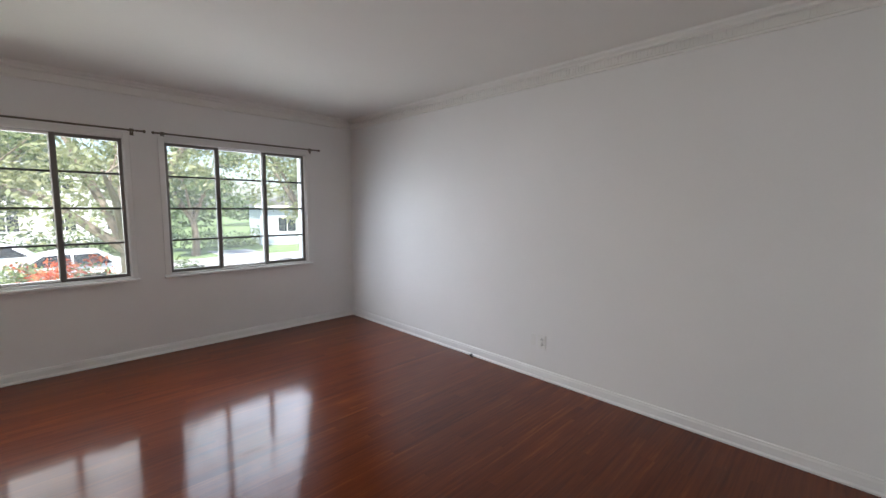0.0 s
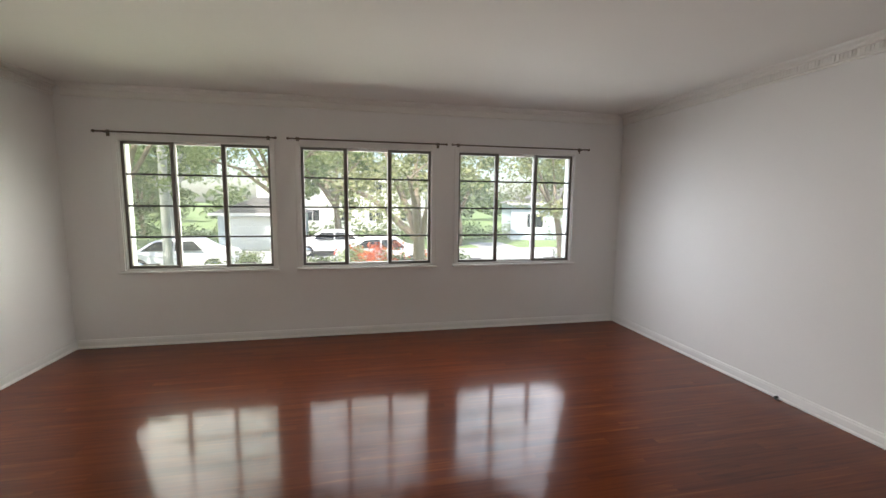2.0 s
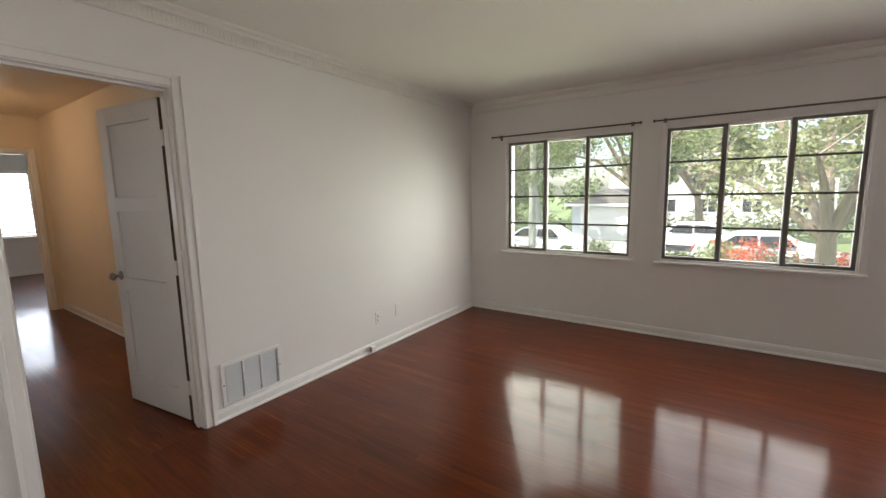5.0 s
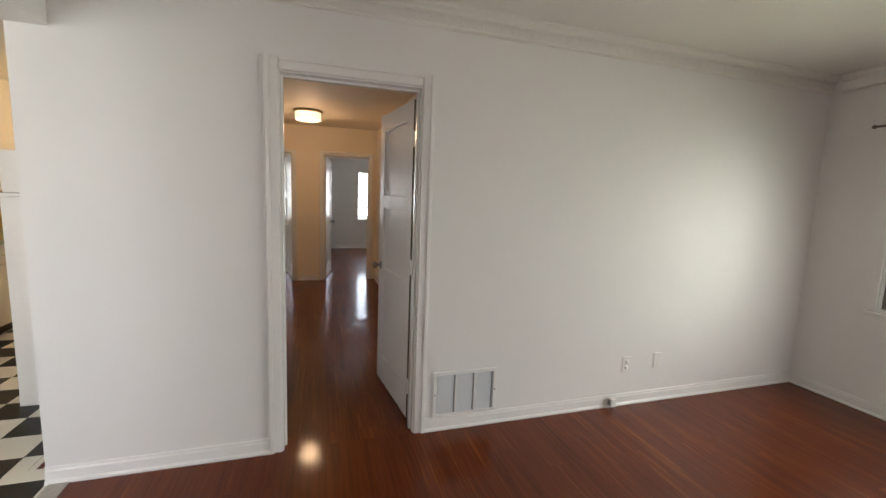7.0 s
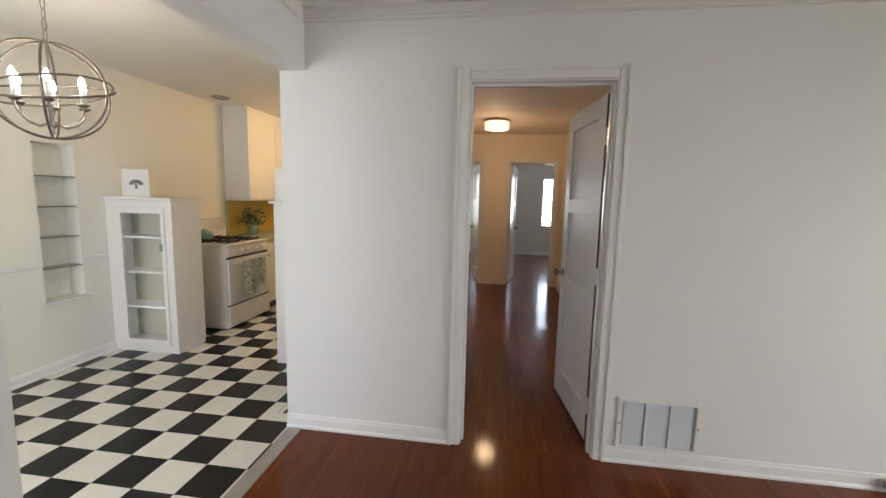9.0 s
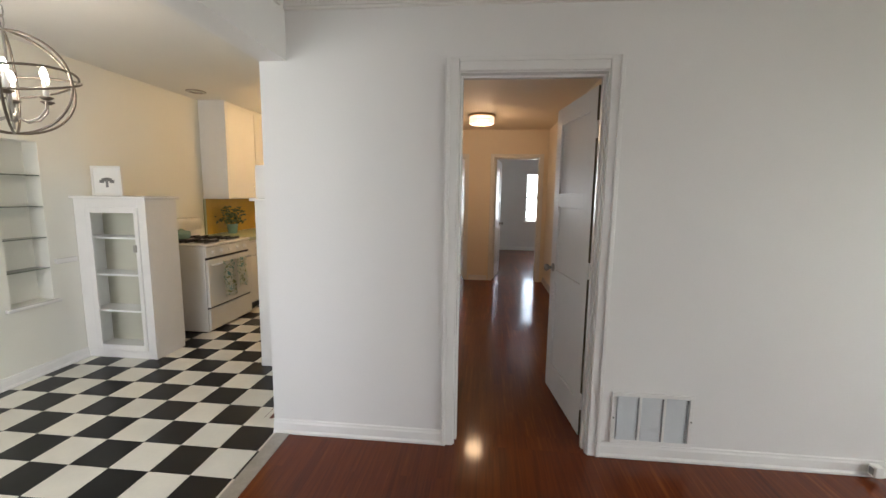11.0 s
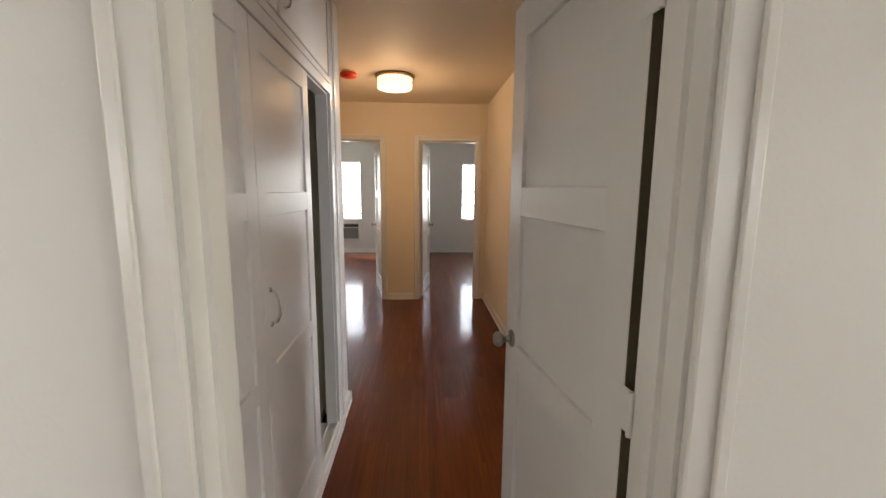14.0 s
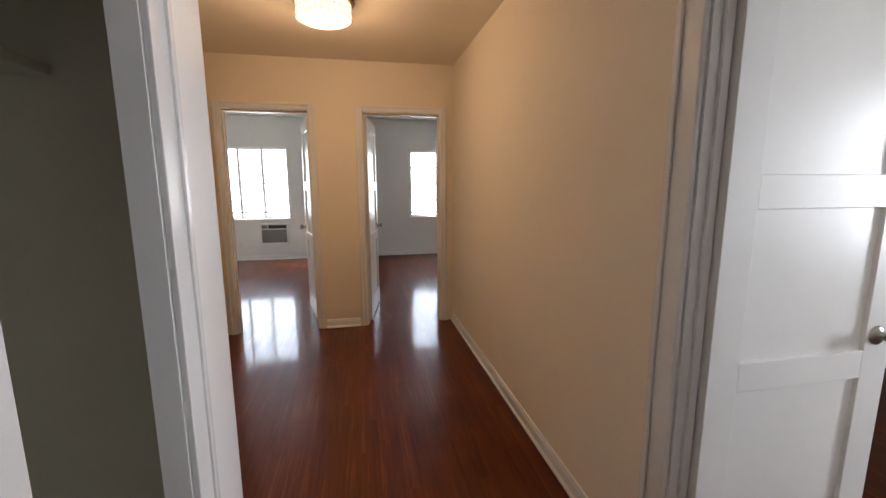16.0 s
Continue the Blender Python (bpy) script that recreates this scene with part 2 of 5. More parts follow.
M_PRISM = glowing("lit_prism_glass", (1.0, 0.86, 0.64), 0.32)
M_TEAL = varied("pale_teal_enamel", (0.30, 0.48, 0.42), 0.25, amount=0.08)
M_LEAF = leafy("tree_leaf", (0.13, 0.19, 0.06), (0.36, 0.42, 0.18))
M_LEAF2 = leafy("dark_tree_leaf", (0.07, 0.115, 0.045), (0.21, 0.27, 0.11))
M_LEAFY = leafy("yellowing_leaf", (0.17, 0.21, 0.08), (0.40, 0.40, 0.2))
M_PETAL = leafy("red_petal", (0.60, 0.05, 0.015), (0.85, 0.22, 0.06))
M_BARK = varied("bark", (0.23, 0.18, 0.13), 0.9, amount=0.4, size=8, grain=40, bump=0.8, bump_size=0.02)
M_GRASS = varied("lawn", (0.15, 0.215, 0.075), 0.9, amount=0.5, size=2.0, grain=50, bump=0.6, bump_size=0.03)
M_ROAD = varied("pale_road", (0.36, 0.36, 0.35), 0.85, amount=0.25, size=0.8, grain=60, bump=0.3)
M_CONC = varied("concrete", (0.42, 0.41, 0.38), 0.85, amount=0.15, size=1.0, grain=40)
M_STUCCO = varied("white_stucco", (0.74, 0.73, 0.70), 0.85, amount=0.06, size=1.0, grain=30, bump=0.3)
M_GREYH = varied("grey_blue_siding", (0.48, 0.53, 0.58), 0.75, amount=0.1, size=1.0)
M_ROOF = varied("roof_shingle", (0.16, 0.15, 0.145), 0.85, amount=0.3, size=3)
M_CAR = varied("white_car_paint", (0.80, 0.80, 0.80), 0.12, amount=0.02, bump=0)
M_CARD = varied("dark_car_paint", (0.05, 0.06, 0.08), 0.12, amount=0.05, bump=0)
M_TYRE = varied("tyre_rubber", (0.02, 0.02, 0.02), 0.8)
M_CARGL = varied("car_window", (0.02, 0.025, 0.03), 0.06, amount=0.1, bump=0)
# dark olive that stands in for shade at a door's hinge side
M_EDGE_SHADE = varied("shaded_door_edge", (0.12, 0.10, 0.06), 0.6, amount=0.25, size=12)
M_BLIND = varied("blind_slat", (0.82, 0.82, 0.80), 0.5, amount=0.04)

# ---- mesh helpers ----


def box(bm, x0, x1, y0, y1, z0, z1, bevel=0.0):
    r = bmesh.ops.create_cube(bm, size=1.0)
    vs = r["verts"]
    bmesh.ops.scale(bm, vec=(abs(x1 - x0), abs(y1 - y0), abs(z1 - z0)), verts=vs)
    bmesh.ops.translate(bm, vec=((x0 + x1) / 2, (y0 + y1) / 2, (z0 + z1) / 2), verts=vs)
    if bevel:
        es = list({e for v in vs for e in v.link_edges})
        bmesh.ops.bevel(bm, geom=es, offset=bevel, segments=2, affect="EDGES", profile=0.5)
    return bm


def boxes(*rows, bevel=0.0):
    bm = bmesh.new()
    for r in rows:
        box(bm, *r, bevel=bevel)
    return bm


def rod(bm, a, b, r, seg=12, r2=None):
    a, b = Vector(a), Vector(b)
    d = b - a
    m = Matrix.Translation((a + b) / 2) @ d.to_track_quat("Z", "Y").to_matrix().to_4x4()
    bmesh.ops.create_cone(bm, cap_ends=True, segments=seg, radius1=r, radius2=r if r2 is None else r2, depth=d.length, matrix=m)
    return bm


def lathe(profile, seg=24, axis="Z", at=(0, 0, 0)):
    """A turned solid from (radius, height) pairs."""
    bm = bmesh.new()
    rings = []
    for r, h in profile:
        rings.append([bm.verts.new((r * math.cos(2 * math.pi * k / seg), r * math.sin(2 * math.pi * k / seg), h)) for k in range(seg)] if r > 1e-6 else [bm.verts.new((0, 0, h))])
    for p, q in zip(rings, rings[1:]):
        for k in range(seg):
            n = (k + 1) % seg
            f = [p[k % len(p)], p[n % len(p)], q[n % len(q)], q[k % len(q)]]
            f = list(dict.fromkeys(f))
            if len(f) > 2:
                bm.faces.new(f)
    turn = {"Z": Matrix(), "X": Matrix.Rotation(radians(90), 4, "Y"), "Y": Matrix.Rotation(radians(-90), 4, "X"), "-X": Matrix.Rotation(radians(-90), 4, "Y"), "-Y": Matrix.Rotation(radians(90), 4, "X")}[axis]
    bmesh.ops.transform(bm, matrix=Matrix.Translation(at) @ turn, verts=bm.verts)
    bmesh.ops.recalc_face_normals(bm, faces=bm.faces)
    for f in bm.faces:
        f.smooth = True
    return bm


def tube(points, r, seg=8, closed=False):
    """A round bar along a line of points."""
    bm = bmesh.new()
    pts = [Vector(p) for p in points]
    n = len(pts)
    rings = []
    for k, p in enumerate(pts):
        a = pts[(k - 1) % n] if closed or k else p
        b = pts[(k + 1) % n] if closed or k < n - 1 else p
        d = (b - a).normalized()
        u = d.orthogonal().normalized() if not rings else (prev - d * prev.dot(d)).normalized()
        prev = u
        w = d.cross(u)
        rings.append([bm.verts.new(p + r * (math.cos(2 * math.pi * j / seg) * u + math.sin(2 * math.pi * j / seg) * w)) for j in range(seg)])
    for k in range(n if closed else n - 1):
        p, q = rings[k], rings[(k + 1) % n]
        for j in range(seg):
            bm.faces.new((p[j], p[(j + 1) % seg], q[(j + 1) % seg], q[j]))
    if not closed:
        bm.faces.new(rings[0]), bm.faces.new(rings[-1])
    bmesh.ops.recalc_face_normals(bm, faces=bm.faces)
    for f in bm.faces:
        f.smooth = True
    return bm


def mesh_of(name, bm, mat):
    me = bpy.data.meshes.new(name)
    bm.to_mesh(me)
    bm.free()
    me.materials.append(mat)
    return me


def part(name, bm, mat, parent, label=""):
    ob = new(name, mesh_of(name, bm, mat))
    ob.parent = parent
    return tagged(ob, label)


def solid(name, bm, mat, label="", category="", group="", kind=""):
    return tagged(new(name, mesh_of(name, bm, mat)), label, category, group, kind)


def thing(name, at, label, category, group="", kind="", turn=0):
    ob = new(name)
    ob.empty_display_size = 0.1
    ob.matrix_world = pose(*at, 0, 0, turn)
    return tagged(ob, label, category, group, kind)


def setting(name, bm, mat, label="", category=""):
    return solid(name, bm, mat, label, category, kind="structure")


def wall(name, along, a0, a1, b0, b1, z0, z1, openings=(), mat=None, label="", category="wall"):
    """A thick wall. along 'x' or 'y'; a: its run, b: its thickness; openings: (start, end, bottom, top) cut through it."""
    bm = bmesh.new()
    us = sorted({a0, a1, *[v for o in openings for v in o[:2]]})
    for u0, u1 in zip(us, us[1:]):
        gaps = sorted((o[2], o[3]) for o in openings if o[0] < (u0 + u1) / 2 < o[1])
        z = z0
        for g0, g1 in [*gaps, (z1, z1)]:
            if g0 > z + 1e-4:
                box(bm, *((u0, u1, b0, b1) if along == "x" else (b0, b1, u0, u1)), z, g0)
            z = g1
    bmesh.ops.remove_doubles(bm, verts=bm.verts, dist=1e-5)
    seen = {}
    for f in list(bm.faces):
        key = frozenset(f.verts)
        seen.setdefault(key, []).append(f)
    doubles = [f for fs in seen.values() if len(fs) > 1 for f in fs]
    if doubles:
        bmesh.ops.delete(bm, geom=doubles, context="FACES")
    return setting(name, bm, mat or M_WALL, label or "smooth white painted plaster wall", category)

# ---- large structure ----
XW, XE, YN, YS, CEIL = -4.44, 0.565, 3.03, -2.80, 2.50
T = 0.13
WIN = [(-2.32, -0.95), (-0.68, 0.71), (1.00, 2.41)]
WZ0, WZ1 = 0.76, 2.02
wall("wall_west", "y", YS - T, YN + T, XW - 0.2, XW, -1.7, CEIL + 0.1, [(a, b, WZ0, WZ1) for a, b in WIN])
wall("wall_north", "x", XW, XE + 0.152, YN, YN + T, -0.05, CEIL + 0.1)
wall("wall_south", "x", XW, 0.717, YS - T, YS, -0.05, CEIL + 0.1, [(-1.128, -0.356, -0.05, 2.076)])
wall("wall_east", "y", YS, YN, XE, XE + 0.152, -0.05, CEIL + 0.1, [(YS, -1.30, -0.05, 2.135)])
# hall
XR, YEND = -1.53, -7.50
HB = YS - T
wall("wall_hall_right", "y", YEND, HB, XR - 0.09, XR, -0.05, CEIL + 0.1, [(-4.49, -3.74, -0.05, 2.045)], mat=M_HALL, label="tan painted hall wall")
wall("wall_hall_end", "x", -4.64, 2.2, YEND - 0.12, YEND, -0.05, CEIL + 0.1, [(-1.41, -0.655, -0.05, 2.06), (-0.20, 0.55, -0.05, 2.06)], mat=M_HALL, label="tan painted wall at the end of the hall")
wall("wall_hall_left", "y", -4.86, HB, -0.20, -0.14, -0.05, CEIL + 0.1, [(-4.50, -2.97, 0.05, 1.94), (-4.50, -2.97, 2.03, 2.44)])
wall("wall_hall_corner", "x", -0.14, 0.98, -4.86, -4.74, -0.05, CEIL + 0.1, mat=M_HALL, label="tan painted hall wall")
wall("wall_hall_far_left", "y", YEND, -4.86, 0.86, 0.98, -0.05, CEIL + 0.1, mat=M_HALL, label="tan painted hall wall")
wall("wall_closet_back", "y", -4.74, HB, 0.48, 0.60, -0.05, CEIL + 0.1, mat=M_WALL)
# thin lining over the white walls, coloured as they look in shade
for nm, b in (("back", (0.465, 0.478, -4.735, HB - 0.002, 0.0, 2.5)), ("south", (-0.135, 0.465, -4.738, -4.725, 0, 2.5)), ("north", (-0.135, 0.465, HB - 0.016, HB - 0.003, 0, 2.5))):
    setting("closet_lining_" + nm, boxes(b), M_CLOSET_SHADE, "closet lining with shade put into its drab colour", "closet wall")
# rooms beyond
YB = -11.55
wall("wall_bedrooms_back", "x", -4.64, 2.9, YB - 0.16, YB, -0.05, 2.7, [(0.66, 1.72, 0.77, 2.05), (-2.68, -1.60, 0.76, 2.02)])
wall("wall_bedroom_between", "y", YB, YEND - 0.12, -0.46, -0.36, -0.05, 2.7)
wall("wall_bedroom_left", "y", YB, YEND - 0.12, 2.78, 2.9, -0.05, 2.7)
wall("wall_corner_room_right", "y", YB, YEND - 0.12, -4.64, -4.52, -0.05, 2.7)
wall("wall_side_room_west", "y", YEND, HB, -4.64, -4.50, -0.05, CEIL + 0.1, [(-3.70, -2.98, 0.9, 2.0)])
wall("wall_side_room_south", "x", -4.50, XR - 0.09, -6.3, -6.2, -0.05, CEIL + 0.1)
# dining room and kitchen
XK = 2.88
wall("wall_kitchen_east", "y", -6.62, 0.55, XK, XK + 0.2, -0.05, CEIL + 0.1, [(-3.45, -3.15, 0.57, 1.79)], mat=M_DINING, label="smooth cream painted plaster wall")
setting("niche_back", boxes((XK + 0.13, XK + 0.198, -3.449, -3.151, 0.571, 1.789)), M_DINING, "cream back of the shelf niche", "wall")
wall("wall_kitchen_south", "x", 0.60, XK, -6.62, -6.5, -0.05, CEIL + 0.1, mat=M_DINING, label="smooth cream painted plaster wall")
wall("wall_kitchen_west", "y", -6.5, -4.86, 0.60, 0.72, -0.05, CEIL + 0.1, mat=M_DINING, label="smooth cream painted plaster wall")
wall("wall_kitchen_closet_side", "y", -4.74, HB, 0.60, 0.715, -0.05, CEIL + 0.1, mat=M_DINING, label="smooth cream painted plaster wall")
# the opening is assumed and out of view; it only holds the added lamp
wall("wall_dining_north", "x", 0.717, XK, 0.43, 0.55, -0.05, CEIL + 0.1, [(1.05, 2.45, 0.85, 2.05)], mat=M_DINING, label="smooth cream painted plaster wall")

# ceilings and floor beds
setting("ceiling_living", boxes((XW, XE, YS, YN, CEIL, CEIL + 0.08)), M_CEIL, "flat off-white painted ceiling", "ceiling")
setting("ceiling_hall", boxes((XR, 0.86, YEND, HB, CEIL, CEIL + 0.08)), M_HALL, "flat tan-painted hall ceiling", "ceiling")
setting("ceiling_kitchen", boxes((0.717, XK, -6.5, 0.43, CEIL, CEIL + 0.08)), M_CEIL, "flat off-white kitchen ceiling", "ceiling")
setting("ceiling_bedrooms", boxes((-4.52, 2.78, YB, YEND - 0.12, 2.60, 2.68)), M_CEIL, "flat white bedroom ceiling", "ceiling")
setting("ceiling_side_room", boxes((-4.50, XR - 0.09, -6.2, HB, CEIL, CEIL + 0.08)), M_CEIL, "flat white ceiling", "ceiling")
floor = setting("floor", boxes((XW, 0.66, YS, YN, -0.06, -0.010), (-1.128, -0.356, HB, YS, -0.06, -0.010), (XR, 0.86, YEND, HB, -0.06, -0.010), (-1.41, -0.655, YEND - 0.12, YEND, -0.06, -0.010), (-0.2, 0.55, YEND - 0.12, YEND, -0.06, -0.010), (-4.52, 2.78, YB, YEND - 0.12, -0.06, -0.010), (-4.50, XR, -6.2, HB, -0.06, -0.010)), M_SUB, "glossy red-stained oak strip floor", "floor")
kitchen_floor = setting("floor_kitchen", boxes((0.66, XK, -6.5, 0.43, -0.06, -0.006)), M_GROUT, "black and cream checkerboard tile floor", "floor")
setting("threshold_strip", boxes((0.615, 0.70, YS, -1.30, -0.004, 0.006), bevel=0.002), M_THRESH, "dull metal strip between wood and tile", "threshold")


# crown moulding: a stepped cove with a bead under it
def crown(name, along, a0, a1, wallpos, inward, dentils=False):
    prof = [(0, 2.385), (0.014, 2.387), (0.018, 2.397), (0.012, 2.405), (0.010, 2.455), (0.030, 2.462), (0.034, 2.474), (0.060, 2.486), (0.066, 2.4995), (0, 2.4995)]
    bm = bmesh.new()
    ends = []
    for a in (a0, a1):
        ends.append([bm.verts.new((a, wallpos + inward * d, z) if along == "x" else (wallpos + inward * d, a, z)) for d, z in prof])
    n = len(prof)
    for k in range(n):
        bm.faces.new((ends[0][k], ends[0][(k + 1) % n], ends[1][(k + 1) % n], ends[1][k]))
    bm.faces.new(ends[0]), bm.faces.new(ends[1])
    bmesh.ops.recalc_face_normals(bm, faces=bm.faces)
    ob = setting(name, bm, M_CEIL, "white plaster crown moulding with a beaded lower edge", "crown moulding")
    if dentils:
        verts, faces = [], []
        a = a0 + 0.03
        rng = random.Random(4)
        while a < a1 - 0.03:
            w = 0.009 + rng.random() * 0.006
            d = 0.0135 + rng.random() * 0.004
            b0, b1 = sorted((wallpos + inward * 0.006, wallpos + inward * d))
            i = len(verts)
            for z in (2.412, 2.454):
                for p, q in ((a, b0), (a + w, b0), (a + w, b1), (a, b1)):
                    verts.append((p, q, z) if along == "x" else (q, p, z))
            faces += [tuple(i + k for k in f) for f in ((0, 3, 2, 1), (4, 5, 6, 7), (0, 1, 5, 4), (1, 2, 6, 5), (2, 3, 7, 6), (3, 0, 4, 7))]
            a += 0.024
        me = bpy.data.meshes.new("dentil_row")
        me.from_pydata(verts, [], faces)
        me.materials.append(M_CEIL)
        d = new("dentil_row", me)
        d.parent = ob
        tagged(d, "row of small plaster dentils", kind="stuff")
    return ob


crown("crown_south", "x", XW + 0.002, XE - 0.002, YS, 1, True)
crown("crown_north", "x", XW + 0.002, XE - 0.002, YN, -1, True)
crown("crown_west", "y", YS + 0.07, YN - 0.07, XW, 1)
crown("crown_east", "y", YS + 0.07, YN - 0.07, XE, -1)


# baseboards with a rounded top and a shoe
def baseboard(name, along, a0, a1, wallpos, inward, h=0.085):
    prof = [(0, 0.001), (0.024, 0.001), (0.024, 0.012), (0.015, 0.022), (0.013, h - 0.022), (0.009, h - 0.012), (0.008, h - 0.004), (0, h)]
    bm = bmesh.new()
    ends = [[bm.verts.new((a, wallpos + inward * d, z) if along == "x" else (wallpos + inward * d, a, z)) for d, z in prof] for a in (a0, a1)]
    n = len(prof)
    for k in range(n):
        bm.faces.new((ends[0][k], ends[0][(k + 1) % n], ends[1][(k + 1) % n], ends[1][k]))
    bm.faces.new(ends[0]), bm.faces.new(ends[1])
    bmesh.ops.recalc_face_normals(bm, faces=bm.faces)
    return setting(name, bm, M_TRIM, "white gloss-painted wooden baseboard", "baseboard")


for nm, al, a0, a1, w, i in (
    ("west", "y", YS + 0.025, YN - 0.025, XW, 1), ("north", "x", XW, XE, YN, -1),
    ("south_west", "x", XW, -1.186, YS, 1), ("south_east", "x", -0.299, 0.715, YS, 1),
    ("east", "y", -1.30, YN - 0.025, XE, -1), ("hall_right_far", "y", YEND, -4.575, XR, 1), ("hall_right_near", "y", -3.655, HB, XR, 1),
    ("hall_end_left", "x", 0.62, 0.86, YEND, 1), ("hall_end_mid", "x", -0.585, -0.27, YEND, 1), ("hall_left", "y", -4.86, -4.60, -0.20, -1),
    ("hall_corner", "x", -0.223, 0.86, -4.86, -1), ("bedroom_back", "x", -0.36, 2.78, YB, 1), ("corner_room_back", "x", -4.52, -0.46, YB, 1),
    ("kitchen_east", "y", -3.68, 0.43, XK, -1), ("side_room_south", "x", -4.50, XR - 0.09, -6.2, 1)):
    baseboard("baseboard_" + nm, al, a0, a1, w, i)


# casing round a door opening; the pieces are mitred strips with a raised outer edge
def casing(name, along, u0, u1, top, wallpos, inward, w=0.085, depth=0.13, w1=None):
    ob = new(name)
    tagged(ob, "white gloss-painted wooden door casing", "door casing", kind="structure")

    def strip(nm, a0, a1, z0, z1, d0, d1, bevel):
        b0, b1 = sorted((wallpos + inward * d0, wallpos + inward * d1))
        part(nm, boxes((a0, a1, b0, b1, z0, z1) if along == "x" else (b0, b1, a0, a1, z0, z1), bevel=bevel), M_TRIM, ob)
    for nm, a0, a1 in (("side_casing", u0 - w, u0 + 0.010), ("side_casing", u1 - 0.010, u1 + (w1 or w))):
        strip(nm, a0, a1, 0.001, top + w, 0.001, 0.019, 0.006)
        e0, e1 = (a0 - 0.001, a0 + 0.022) if a0 < u0 else (a1 - 0.022, a1 + 0.001)
        strip("casing_edge", e0, e1, 0.001, top + w + 0.001, 0.019, 0.029, 0.004)
    strip("head_casing", u0 + 0.011, u1 - 0.011, top - 0.010, top + w, 0.001, 0.018, 0.006)
    strip("casing_edge", u0 + 0.011, u1 - 0.011, top + w - 0.022, top + w + 0.001, 0.018, 0.029, 0.004)
    # jamb lining and stop
    for nm, a0, a1, z0, z1 in (("jamb", u0 + 0.001, u0 + 0.016, 0.001, top - 0.001), ("jamb", u1 - 0.016, u1 - 0.001, 0.001, top - 0.001), ("head_jamb", u0 + 0.016, u1 - 0.016, top - 0.016, top - 0.001)):
        strip(nm, a0, a1, z0, z1, 0.0, -depth, 0)
    for a0, a1, z0, z1 in ((u0 + 0.016, u0 + 0.028, 0.001, top - 0.017), (u1 - 0.028, u1 - 0.016, 0.001, top - 0.017), (u0 + 0.029, u1 - 0.029, top - 0.029, top - 0.017)):
        strip("door_stop", a0, a1, z0, z1, -depth * 0.35, -depth * 0.62, 0)
    return ob


casing("door_casing_living", "x", -1.128, -0.356, 2.076, YS, 1, w=0.056, depth=T, w1=0.056)
casing("door_casing_bedroom", "x", -0.20, 0.55, 2.06, YEND, 1, w=0.05, depth=0.12)
casing("door_casing_corner_room", "x", -1.41, -0.655, 2.06, YEND, 1, w=0.05, depth=0.12)
casing("door_casing_side_room", "y", -4.49, -3.74, 2.045, XR, 1, w=0.082, depth=0.09)


# three-panel door leaf: hinge edge at the origin, leaf along +x, faces at y 0 and -thick
def door(name, at, turn, width, height, label, gap=0.003, lift=0.0):
    ob = thing(name, at, label, "door", kind="structure", turn=turn)
    th, st = 0.036, 0.105
    rails = [(0.012, 0.21), (0.785 + lift, 0.876 + lift), (1.325 + lift, 1.42 + lift), (height - 0.115, height)]
    body = boxes((gap, gap + st, -th, 0, 0.012, height), (width - st, width, -th, 0, 0.012, height), bevel=0.002)
    for z0, z1 in rails:
        box(body, gap + st - 0.001, width - st + 0.001, -th + 0.0005, -0.0005, z0, z1, bevel=0.002)
    part("leaf_frame", body, M_DOOR, ob)
    if gap > 0.02:
        # added strip: paints the shade of the wide hinge gap onto the edge
        part("hinge_shade_strip", boxes((gap - 0.002, gap - 0.0003, -th + 0.001, -0.001, 0.013, height - 0.001)), M_EDGE_SHADE, ob, "dark strip with the hinge gap's shade in its colour")
    for (a, b), (c, d) in zip(rails, rails[1:]):
        part("panel", boxes((gap + st - 0.004, width - st + 0.004, -th + 0.014, -0.014, b - 0.004, c + 0.004)), M_DOOR, ob)
    for s in (1, -1):
        y = 0.0 if s > 0 else -th
        k = part("door_knob", lathe([(0.0, 0.0), (0.031, 0.0), (0.031, 0.005), (0.024, 0.009), (0.011, 0.012), (0.010, 0.030), (0.020, 0.036), (0.027, 0.046), (0.027, 0.056), (0.020, 0.064), (0.0, 0.067)], 20, "Y" if s > 0 else "-Y", (width - 0.062, y, 0.925)), M_NICKEL, ob, "round satin nickel door knob")
    part("latch_plate", boxes((width - 0.0005, width + 0.0015, -th + 0.006, -0.006, 0.895, 0.955)), M_NICKEL, ob)
    for z in (0.24, 1.02, 1.80):
        hg = boxes((-0.002, gap + 0.035, -0.001, 0.0012, z - 0.045, z + 0.045))
        rod(hg, (-0.004, 0.004, z - 0.046), (-0.004, 0.004, z + 0.046), 0.006, 10)
        part("hinge", hg, M_DOOR, ob, "white painted butt hinge")
    return ob


door("door_1", (-1.110, HB - 0.004, 0), -82.6, 0.728, 2.035, "white three-panel wooden door standing open into the hall", gap=0.026, lift=0.037)
door("door_2", (-0.195 + 0.018, YEND - 0.126, 0), -77, 0.735, 2.035, "white three-panel bedroom door standing open")
door("door_3", (-0.675, YEND - 0.126, 0), -98.5, 0.735, 2.035, "white three-panel bedroom door standing open")
door("door_4", (XR - 0.057, -4.472, 0), 180, 0.675, 2.005, "white three-panel door standing open into the side room")


